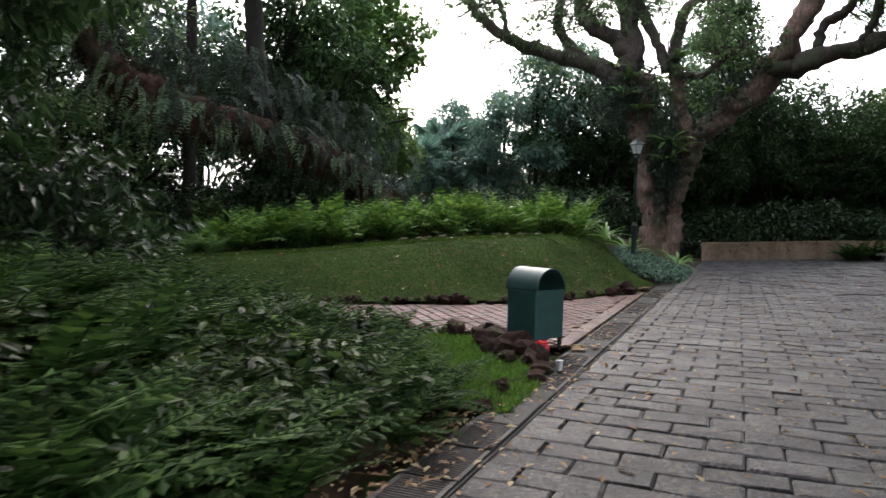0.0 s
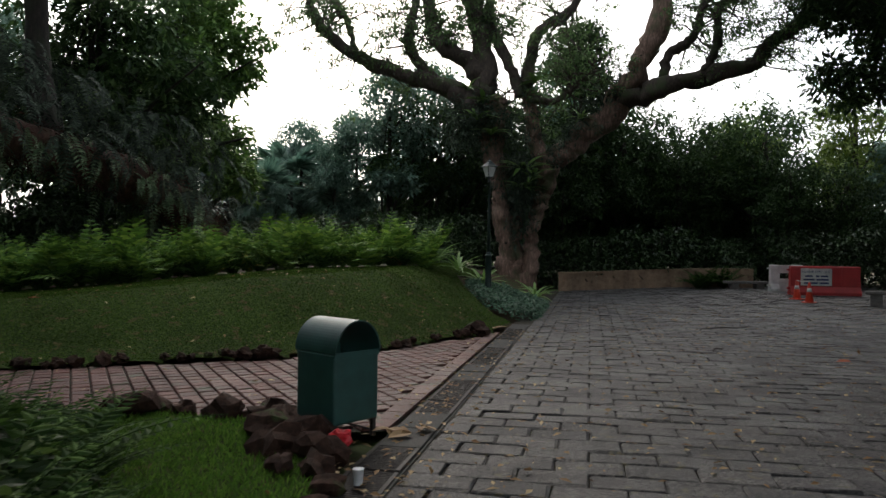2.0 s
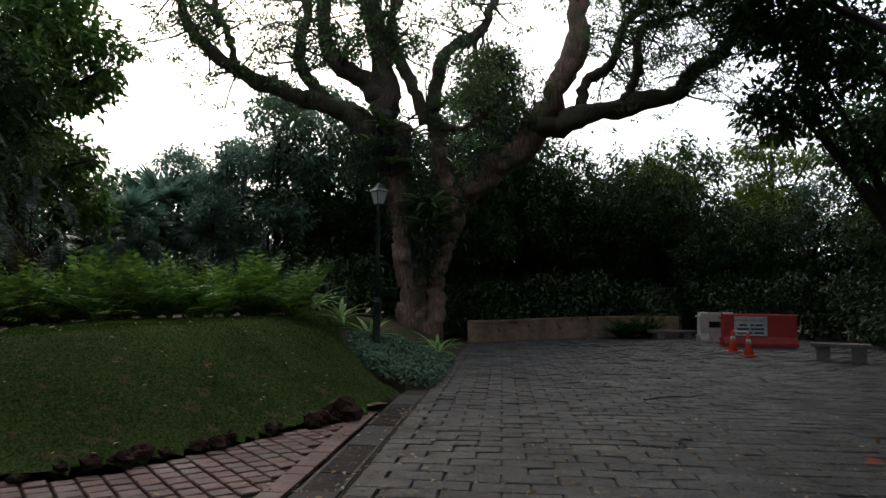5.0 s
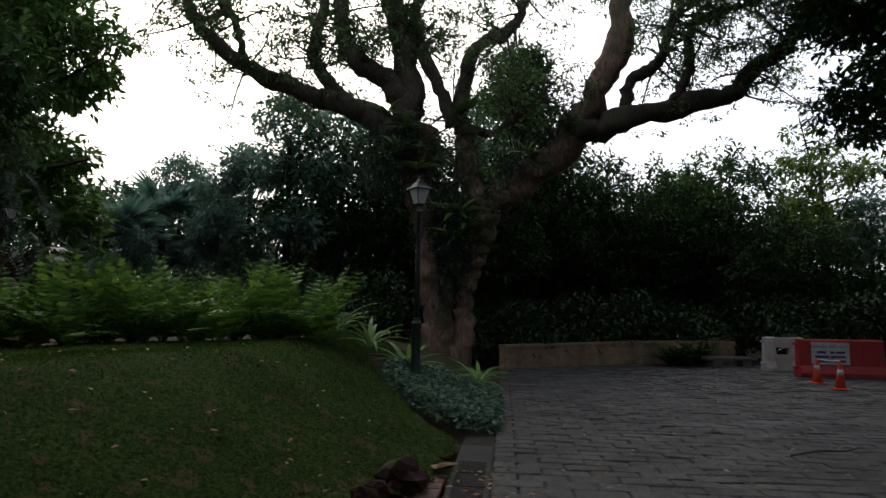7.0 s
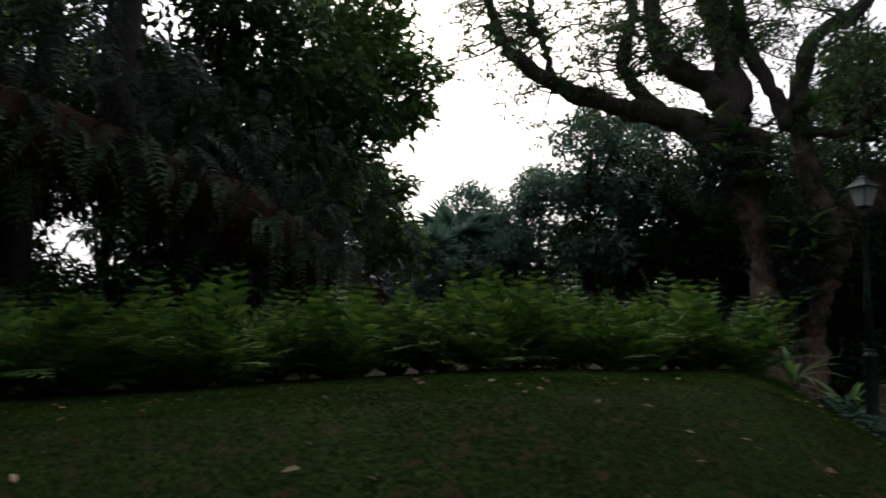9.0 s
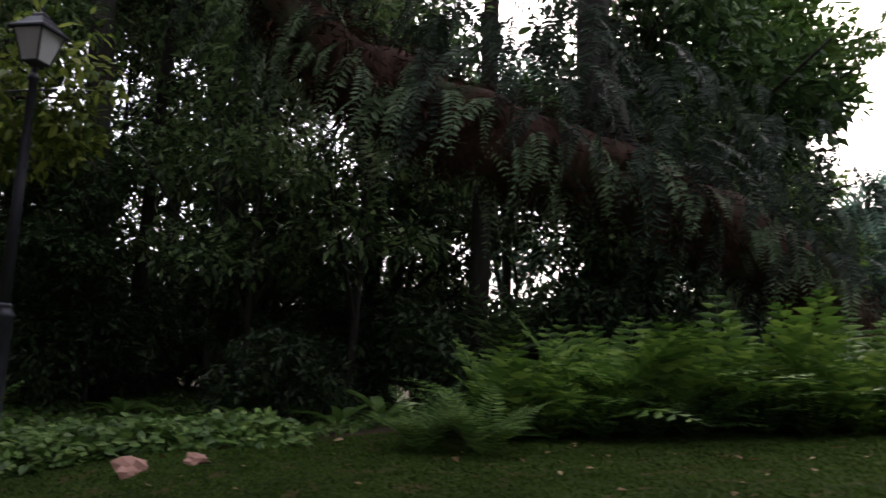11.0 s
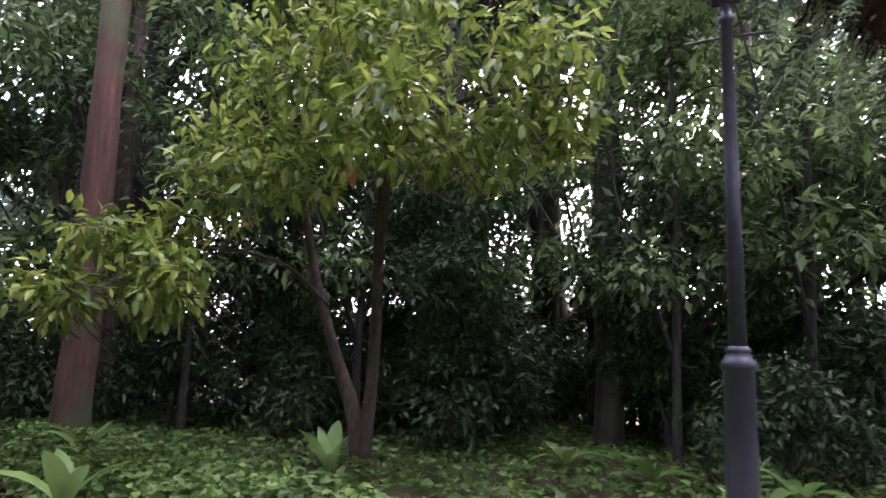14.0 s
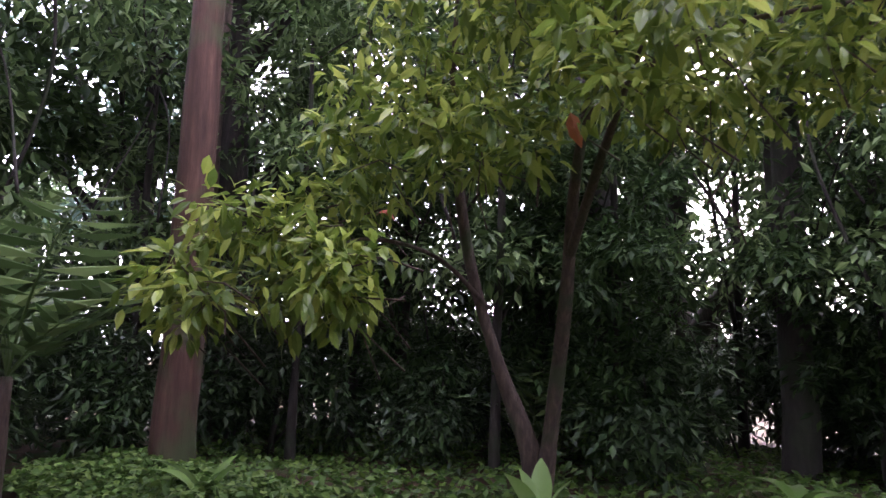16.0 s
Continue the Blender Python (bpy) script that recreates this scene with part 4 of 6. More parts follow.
def leaning_tree():
    rng = np.random.default_rng(44)
    root = tree_root(-2.1, 25.2, "old leaning tree with a rusty limb hung with ferns", "leaning_tree")
    line = [(-1.9, 25.6, 0.6, 0.7), (-2.5, 25.0, 2.3, 0.62), (-3.6, 23.8, 3.3, 0.55), (-5.3, 21.2, 3.95, 0.52), (-6.5, 19.5, 4.15, 0.48), (-7.5, 18.6, 4.5, 0.46), (-8.5, 18.1, 5.1, 0.42), (-9.2, 17.8, 6.4, 0.36), (-9.8, 17.8, 8.2, 0.3), (-10.4, 18.0, 11, 0.2)]
    S = spline(local(line, root), 8)
    part("trunk", mesh("trunk", *tube(S, 14, 0.45), M_BARK_RED, True), root, "low arching limb with reddish-brown bark")
    up = spline(local([(-5.4, 21.3, 4.2, 0.34), (-5.9, 21.9, 6.2, 0.3), (-6.1, 22.2, 9.0, 0.27), (-6.2, 22.4, 14, 0.2)], root), 6)
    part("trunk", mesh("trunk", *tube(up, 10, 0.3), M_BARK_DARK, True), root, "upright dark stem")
    # fibrous root mats on the limb
    C = []
    for i in range(len(S)):
        for _ in range(22):
            a = unit(rng.normal(0, 1, 3))
            C.append(S[i, :3] + a * S[i, 3] * rng.uniform(0.95, 1.25))
    V, F = clump_leaves(np.array(C), np.full(len(C), 0.22), 16, 0.16, rng, 0.2, 0.8, False, 0.9)
    part("root_mat", mesh("root_mat", V, F, M_MOSS_ROOT), root, "rusty brown mat of roots", kind="stuff")
    shapes = [hang_frond(ln) for ln in (0.8, 1.05, 1.3)]
    hang = [mesh("frond", V, F, M_HANG) for V, F in shapes]
    k = 0
    for i in range(12, len(S) - 10):
        for _ in range(6):
            a = rng.normal(0, 1, 3)
            a[2] = abs(a[2]) * 0.9 - 0.25
            a = unit(a)
            p = S[i, :3] + a * (S[i, 3] + 0.05)
            s = rng.uniform(0.45, 1.2)
            part("frond", hang[int(rng.integers(3))], root, "", Matrix.Translation(Vector(p)) @ pose(0, 0, 0, rng.uniform(-28, 28), rng.uniform(-30, 25), math.degrees(math.atan2(a[1], a[0])) + rng.uniform(-70, 70)) @ Matrix.Diagonal((s, s, s, 1)))
            k += 1
    # drooping fern curtains heaped over the limb
    mass = []
    for i in range(8, 62):
        for _ in range(12 if i < 34 else 5):
            a = rng.normal(0, 1, 3)
            a[2] = 0
            p = S[i, :3] + unit(a) * (S[i, 3] + 0.9 * rng.random()) + (0, 0, rng.uniform(-0.1, 2.3))
            m = Matrix.Translation(Vector(p)) @ pose(0, 0, 0, rng.uniform(-25, 25), rng.uniform(-35, 25), math.degrees(math.atan2(a[1], a[0])) + rng.uniform(-60, 60))
            V, F = shapes[int(rng.integers(3))]
            mass.append(((V * rng.uniform(0.7, 1.25)) @ np.array(m.to_3x3()).T + np.array(m.translation), F))
    V, F = join(mass)
    part("fern_mass", mesh("fern_mass", V, F, M_LIMB_GREEN), root, "drooping grey-green fern curtains heaped along the limb", kind="stuff")
    o = root.matrix_basis.translation
    V, F = leaves(np.array([[-7.3, 18.8, 4.35], [-7.34, 18.82, 4.28], [-7.26, 18.78, 4.3]]) - np.array(o), np.array([[0.9, 0.2, 0.1], [0.8, -0.3, -0.3], [0.7, 0.3, -0.5]]), np.array([[0, -0.5, 1]] * 3), 0.2, 0.07, rng, True)
    part("yellow_leaf", mesh("yellow_leaf", V, F, M_YELLOW), root, "one yellowed leaf tip")
    top = lobes_points([(-7, -6.5, 9.5, 3.5, 3, 2.2, 150), (-4, -3, 10.5, 3.5, 3, 2.5, 150), (-0.9, -4.2, 9.2, 3.2, 2.6, 1.4, 130)], rng, 0.3)
    V, F = clump_leaves(top, rng.uniform(0.4, 0.7, len(top)), 40, 0.22, rng, 0.4, 0.5)
    part("crown", mesh("crown", V, F, M_LEAF), root, "dense dark crown")


leaning_tree()


def made_tree(name, height, lobes, leaf, per, mat, bark, seed, girth, label, stem_top=0.75, lean=(0, 0), six=False, clump=0.5, width=0.42, shell=0.45, flat=0.65):
    """A tree at the origin: tapered trunk, limbs to the lobes, and a crown of leaf clumps."""
    rng = np.random.default_rng(seed)
    root = thing(name, pose(0, 0, 0), label, "tree")
    P = [(0, 0, -0.2, girth * 1.35), (0.05 * height * lean[0], 0.05 * height * lean[1], height * 0.12, girth), (lean[0] * height * 0.12 + rng.normal(0, 0.1), lean[1] * height * 0.12, height * 0.45, girth * 0.75), (lean[0] * height * 0.25, lean[1] * height * 0.25, height * stem_top, girth * 0.4)]
    S = spline(P, 6)
    part("trunk", mesh("trunk", *tube(S, 9, 0.3), bark, True), root)
    limbs = []
    for x, y, z, rx, ry, rz, k in lobes:
        for _ in range(2):
            i = int(rng.integers(len(S) // 3, len(S)))
            q = S[i]
            e = np.array([x, y, z]) + rng.normal(0, 0.4, 3) * (rx, ry, rz)
            mid = (q[:3] + e) / 2 + rng.normal(0, 0.25, 3) + (0, 0, 0.2)
            limbs.append(tube(spline([(*q[:3], q[3] * 0.6), (*mid, q[3] * 0.35), (*e, 0.02)], 5), 6))
    V, F = join(limbs)
    part("branchwork", mesh("branchwork", V, F, bark, True), root, kind="stuff")
    tips = lobes_points(lobes, rng, shell)
    V, F = clump_leaves(tips, rng.uniform(0.6, 1.2, len(tips)) * clump, per, leaf, rng, width, 0.35, six, flat)
    part("crown", mesh("crown", V, F, mat), root)
    return root


def put_tree(src, x, y, s, turn, label="", sz=None, group=""):
    z = ground_z(x, y) if -32 < x < 36 and -12 < y < 48 else 0.3
    ob = copy_thing(src, pose(x, y, z - 0.05, 0, 0, turn))
    ob.matrix_basis = pose(x, y, z - 0.05, 0, 0, turn) @ Matrix.Diagonal((s, s, sz or s, 1))
    return tagged(ob, label, group=group)


def drop_thing(root):
    for o in (*root.children_recursive, root):
        bpy.data.objects.remove(o)


# tall broad-leaved tree behind the fern hedge
BIG = made_tree("tree", 17, [(0, 0, 13, 3.3, 3.2, 3.2, 190), (1.4, -0.6, 9.5, 2.5, 2.6, 2.4, 170), (-1.5, 0.4, 9, 3, 2.6, 2.6, 150), (0.6, 0, 6, 2.6, 2.3, 1.8, 110), (2.0, -0.4, 4.4, 1.5, 1.5, 1.2, 50), (-0.5, 0, 16, 2.4, 2.4, 1.6, 80)], 0.31, 30, M_LEAF_FIG, M_BARK_DARK, 51, 0.32, "tall broad-leaved tree with a dense dark green crown", clump=0.52)
BIG.matrix_basis = pose(-4.2, 33.2, ground_z(-4.2, 33.2))

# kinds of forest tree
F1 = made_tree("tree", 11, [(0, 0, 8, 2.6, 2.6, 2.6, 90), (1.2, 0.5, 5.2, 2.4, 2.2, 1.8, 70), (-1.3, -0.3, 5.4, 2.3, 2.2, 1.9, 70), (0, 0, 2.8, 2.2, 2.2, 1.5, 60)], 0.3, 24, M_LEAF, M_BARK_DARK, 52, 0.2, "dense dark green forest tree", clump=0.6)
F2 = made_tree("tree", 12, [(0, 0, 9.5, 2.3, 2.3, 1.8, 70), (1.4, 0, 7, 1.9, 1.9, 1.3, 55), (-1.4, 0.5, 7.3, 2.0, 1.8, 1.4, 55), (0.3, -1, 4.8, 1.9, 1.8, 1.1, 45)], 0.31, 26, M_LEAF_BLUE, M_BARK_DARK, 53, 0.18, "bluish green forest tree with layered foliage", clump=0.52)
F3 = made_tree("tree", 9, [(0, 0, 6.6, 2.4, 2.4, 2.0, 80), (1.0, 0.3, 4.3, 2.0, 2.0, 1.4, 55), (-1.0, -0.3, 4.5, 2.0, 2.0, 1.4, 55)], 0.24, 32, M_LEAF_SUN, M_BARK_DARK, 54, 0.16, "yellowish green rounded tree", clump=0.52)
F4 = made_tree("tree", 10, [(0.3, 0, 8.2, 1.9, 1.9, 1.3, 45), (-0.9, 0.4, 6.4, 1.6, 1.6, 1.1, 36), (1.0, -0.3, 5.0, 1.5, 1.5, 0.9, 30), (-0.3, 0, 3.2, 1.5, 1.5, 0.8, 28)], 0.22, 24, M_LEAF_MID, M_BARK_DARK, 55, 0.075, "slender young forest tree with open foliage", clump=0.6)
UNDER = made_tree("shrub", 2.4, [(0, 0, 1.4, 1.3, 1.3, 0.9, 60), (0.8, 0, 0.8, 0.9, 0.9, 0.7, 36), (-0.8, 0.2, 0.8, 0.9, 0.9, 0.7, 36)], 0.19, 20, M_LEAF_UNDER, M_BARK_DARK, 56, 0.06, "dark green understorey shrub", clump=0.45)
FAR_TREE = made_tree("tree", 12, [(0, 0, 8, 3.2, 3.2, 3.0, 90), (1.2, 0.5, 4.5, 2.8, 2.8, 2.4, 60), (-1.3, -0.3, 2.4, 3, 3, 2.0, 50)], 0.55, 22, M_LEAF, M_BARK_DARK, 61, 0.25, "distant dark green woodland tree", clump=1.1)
rng_t = np.random.default_rng(60)
spots = [
    # north, behind the hedge and the rain tree
    (F2, 0.5, 43, 0.8), (F2, 3.5, 41, 0.85), (F1, 6.2, 37.5, 0.85), (F2, 4.8, 36.5, 0.85), (F1, 9, 39, 0.95), (F2, 7.5, 40, 1.0), (F1, 12, 37, 0.95), (F1, 14.5, 36, 0.9), (F1, 12.8, 33.8, 0.75), (F1, 16.2, 34.5, 0.85), (F1, 17.8, 36.5, 1.0),
    (F3, 21, 39, 1.0), (F1, 20.5, 34.5, 0.8), (F1, 23, 33, 0.85), (F3, 28.5, 33.5, 1.3), (F3, 25.0, 37.5, 1.25), (F1, 25, 30, 0.6), (F1, 27.5, 27, 0.85), (F2, 28.5, 31, 0.7), (F1, 25.5, 24.5, 0.8), (F1, 27, 21.5, 0.9), (F1, 25, 18.5, 0.8), (F1, 22.5, 30.5, 0.6),
    (F1, 28, 17, 1.0), (F1, 25.5, 13, 1.0), (F1, 27, 8, 1.1), (F2, 15.5, 40, 1.15),
    (F2, -0.6, 36.5, 0.42), (F2, 2.2, 37.5, 0.65), (F2, -9, 41, 1.0), (F2, -11.5, 33, 1.15), (F1, -7.5, 29.5, 0.95), (F1, -6.0, 27.5, 1.2), (F4, -6.2, 27, 1.1), (F4, -4.0, 28.5, 0.9),
    # west woodland
    (F4, -11.6, 28, 1.1), (F4, -13.6, 22.0, 1.1), (F4, -15.2, 24.5, 1.2), (F4, -15.0, 26.8, 1.1), (F4, -17.5, 21.5, 1.1), (F4, -19.5, 24, 1.2), (F1, -20.5, 27, 1.2), (F1, -13, 30, 1.1), (F1, -16.9, 20.4, 0.62), (F1, -14.9, 19.4, 0.5), (F1, -12.3, 21.8, 0.5), (F1, -18.9, 19.3, 0.6), (F4, -11.8, 20.8, 0.95),
    (F4, -16.5, 18.8, 0.95), (F4, -20.5, 19.5, 1.15), (F1, -23.5, 22, 1.2), (F4, -22, 16.0, 1.1), (F1, -25.5, 17.5, 1.2), (F4, -20.2, 12.8, 1.1), (F1, -24, 12, 1.1), 
    (F4, -18.8, 17.0, 0.9), (F4, -10.2, 21.8, 1.0), (F1, -11.0, 24.6, 0.7), 
    # south and east, behind the walk
    (FAR_TREE, -12, 2, 1.1), (FAR_TREE, -17, 5, 1.2), (FAR_TREE, -8, -4, 1.2), (FAR_TREE, -14, -5, 1.2), (FAR_TREE, -3, -9, 1.1), (FAR_TREE, 5, -11, 1.1), (FAR_TREE, 22, 0, 1.2), (FAR_TREE, 16, -6, 1.2), (FAR_TREE, 26, 3, 1.2), (FAR_TREE, -22, 8, 1.2),
    (FAR_TREE, 12, 42, 0.8), (FAR_TREE, 16, 42, 0.85), (FAR_TREE, 20, 42, 0.8), (FAR_TREE, 24, 41, 0.72), (FAR_TREE, 28, 39, 0.62), (F1, 13.6, 35.2, 0.8), (F1, 18.6, 33.4, 0.75), (F1, 15.5, 38, 0.95), (F1, 19.5, 38.5, 0.9), (F1, 11, 41, 0.95), (F1, 22.5, 36.5, 0.8),
    # extra-tall trees added out of sight in the east to block low sky light
    (F1, 29, 14, 1.5), (F1, 30.5, 20, 1.5), (F1, 29, 8.5, 1.5), (F1, 31, 26, 1.5),
]
for src, x, y, s in spots:
    s *= rng_t.uniform(0.93, 1.07)
    put_tree(src, x, y, s, rng_t.uniform(0, 360), group="woodland trees")
for x, y, s in ((12.8, 32.2, 1.1), (15.0, 32.2, 1.2), (17.2, 31.8, 1.2), (19.4, 30.8, 1.0), (21.5, 29.6, 1.2), (23.5, 27.6, 1.2), (24.2, 25.2, 1.1), (23.6, 22.6, 1.1), (22.8, 19.8, 1.0), (11.3, 33.2, 1.0), (8.0, 34.5, 1.2), (6.2, 33.5, 1.1), (4.0, 33.5, 1.2), (1.5, 33, 1.1), (-1.0, 31, 1.0),
                (-3.5, 28.2, 1.0), (-6.5, 25.5, 1.1), (-9, 27, 1.2), (-12.5, 25.2, 1.2), (-14, 27, 1.3), (-17.5, 25.2, 1.3), (-19, 22, 1.1), (-21, 24.5, 1.3), (-22, 20, 1.1), (-15.6, 21.2, 0.8), (-24, 15, 1.2), (-20.8, 15.2, 0.9), (-7, 29, 1.2), (-10.5, 30, 1.3)):
    put_tree(UNDER, x, y, s, rng_t.uniform(0, 360), group="understorey shrubs")
for k in range(46):
    w = radians(-75 + 190 * k / 45)
    if 14 < math.degrees(w) < 84:
        continue
    d = 31 + 5 * rng_t.random() + (6 if 60 < math.degrees(w) < 100 else 0)
    put_tree(UNDER, 2 + d * math.sin(-w) * 1.05, 12 + d * math.cos(w), rng_t.uniform(1.9, 2.6), rng_t.uniform(0, 360), group="understorey shrubs")
for k in range(26):
    w = radians(-80 + 200 * k / 25)
    d = 44 + 8 * rng_t.random()
    if 24 < math.degrees(w) < 74:
        continue
    put_tree(FAR_TREE, 2 + d * math.sin(-w), 12 + d * math.cos(w), rng_t.uniform(0.8, 1.1), rng_t.uniform(0, 360), group="woodland trees")
for x, y, s in ((-10, 19.6, 0.7), (-14.5, 19.8, 0.9), (-17.6, 18.9, 0.8), (-19.6, 17.2, 0.9), (-12.4, 22.5, 1.0), (-16.5, 22.6, 1.1), (-20.3, 20.5, 1.1), (-22.5, 17.6, 1.1), (-21.6, 13.6, 1.0), (-9.3, 22.6, 1.0), (-7.4, 25.0, 1.1), (-14.8, 25.6, 1.3), (-18.2, 27.3, 1.4), (-11.2, 28.0, 1.4), (-23.4, 27, 1.5), (-5.2, 29.8, 1.3), (-26.0, 20.5, 2.0), (-25.0, 24.5, 2.1), (-21.5, 28.5, 2.1), (-16.5, 30.5, 2.1), (-27.5, 15.0, 2.0), (-19.0, 30.0, 2.0), (-9.0, 31.5, 1.8)):
    put_tree(UNDER, x, y, s, rng_t.uniform(0, 360), group="understorey shrubs")
put_tree(F1, -6.0, 7.7, 0.8, 40, group="woodland trees")
put_tree(UNDER, -4.4, 7.9, 0.9, 40, group="understorey shrubs")
for x, y, s in ((-30, 19, 1.1), (-6, 39, 1.0), (-32, 14, 1.1)):
    put_tree(F2, x, y, s, rng_t.uniform(0, 360), group="woodland trees")
for t in (F1, F2, F3, F4, UNDER, FAR_TREE):
    drop_thing(t)

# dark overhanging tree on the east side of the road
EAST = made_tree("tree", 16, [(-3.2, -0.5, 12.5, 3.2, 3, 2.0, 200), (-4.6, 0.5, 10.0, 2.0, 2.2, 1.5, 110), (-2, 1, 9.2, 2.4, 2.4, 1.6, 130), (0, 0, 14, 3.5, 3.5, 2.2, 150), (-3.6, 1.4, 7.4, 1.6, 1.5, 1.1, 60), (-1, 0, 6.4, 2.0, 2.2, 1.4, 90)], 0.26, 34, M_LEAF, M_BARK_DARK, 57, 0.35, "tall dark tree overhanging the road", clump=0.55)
EAST.matrix_basis = pose(22.6, 21.6, 0.15)
# great trees added out of sight to shade road and path, behind the walk
SHADE = made_tree("shade_tree", 14, [(0, 0, 13.2, 6.5, 6.5, 1.6, 230), (4, 2, 12.4, 4.5, 4.5, 1.2, 110), (-4, 1, 12.4, 4.5, 4.5, 1.2, 110), (0.5, -4, 12.4, 4.5, 4.5, 1.2, 110)], 0.42, 32, M_LEAF, M_BARK_DARK, 59, 0.5, "great spreading tree added to shade the ground below", 0.85, clump=1.2, shell=0.1)
SHADE.matrix_basis = pose(13.5, 3.5, 0.0)
WIDE = made_tree("shade_tree", 14, [(-6, 3, 13.2, 5.5, 5.0, 1.4, 210), (-10, 6, 12.8, 5.0, 4.5, 1.2, 190), (-4, 9, 13.0, 5.0, 4.5, 1.2, 190), (-10, -1, 12.8, 4.5, 4.5, 1.2, 130)], 0.42, 32, M_LEAF, M_BARK_DARK, 62, 0.45, "great leaning tree added out of sight to shade the road", 0.85, clump=1.2, shell=0.1)
WIDE.matrix_basis = pose(12.6, 6.6, 0.0)
put_tree(WIDE, 20.5, 14.0, 1.0, 0, group="shade trees")
# last two are added over the west woodland, crowns unseen, to shade it
for x, y, s, turn in ((-4.5, 3.0, 1.0, 80), (-9.5, 6.6, 1.0, 20), (4.6, -6.5, 1.0, 150), (22.0, 8.0, 0.95, 250), (-17.5, 26.5, 0.95, 30), (-23.0, 18.0, 0.9, 200)):
    put_tree(SHADE, x, y, s, turn, group="shade trees")
# small round tree seen through the rain tree's limbs
MID = made_tree("tree", 13.5, [(0, 0, 11.6, 1.6, 1.4, 1.5, 100), (0.4, 0, 9.6, 1.4, 1.3, 1.1, 60), (-0.9, 0, 10.4, 1.0, 0.9, 0.8, 40)], 0.24, 34, M_LEAF, M_BARK_DARK, 58, 0.14, "slim dark tree with a round crown", clump=0.6)
MID.matrix_basis = pose(13.9, 34.4, 0.3)
# fan palms far behind the hedge
def fan_palm(x, y, h, size, seed):
    rng = np.random.default_rng(seed)
    root = thing("fan_palm", pose(x, y, ground_z(x, y) - 0.1), "fan palm with a head of stiff pleated leaves", "palm", "fan palms")
    part("trunk", mesh("trunk", *tube(spline([(0, 0, 0, 0.2), (0.1, 0, h * 0.5, 0.16), (0, 0, h, 0.15)], 5), 9, 0.2), M_BARK_DARK, True), root)
    fan = []
    n = 15
    for k in range(n):
        w = radians(-105 + 210 * k / (n - 1))
        d = np.array([[math.cos(w), math.sin(w), -0.12]])
        fan.append(leaves(np.array([[0.9, 0.0, 0.0]]), d, np.array([[0, 0, 1.0]]), 0.95 - 0.2 * abs(k - 7) / 7, 0.16, rng, True))
    fan.append(tube(np.array([(0, 0, 0, 0.02), (0.5, 0, 0.04, 0.016), (0.9, 0, 0, 0.012)]), 5))
    me = mesh("fan_leaf", *join(fan), M_LEAF_BLUE)
    for k in range(24):
        part("fan_leaf", me, root, "", pose(0, 0, h, 0, 0, rng.uniform(0, 360)) @ pose(0, 0, 0, 0, rng.uniform(-75, 35), 0) @ Matrix.Diagonal((size, size, size, 1)))


fan_palm(-0.1, 41.0, 4.7, 1.6, 71)
fan_palm(-1.2, 38.0, 3.8, 1.2, 72)
fan_palm(2.0, 39.5, 4.2, 1.1, 73)
fan_palm(-3.2, 39.5, 3.8, 1.1, 74)

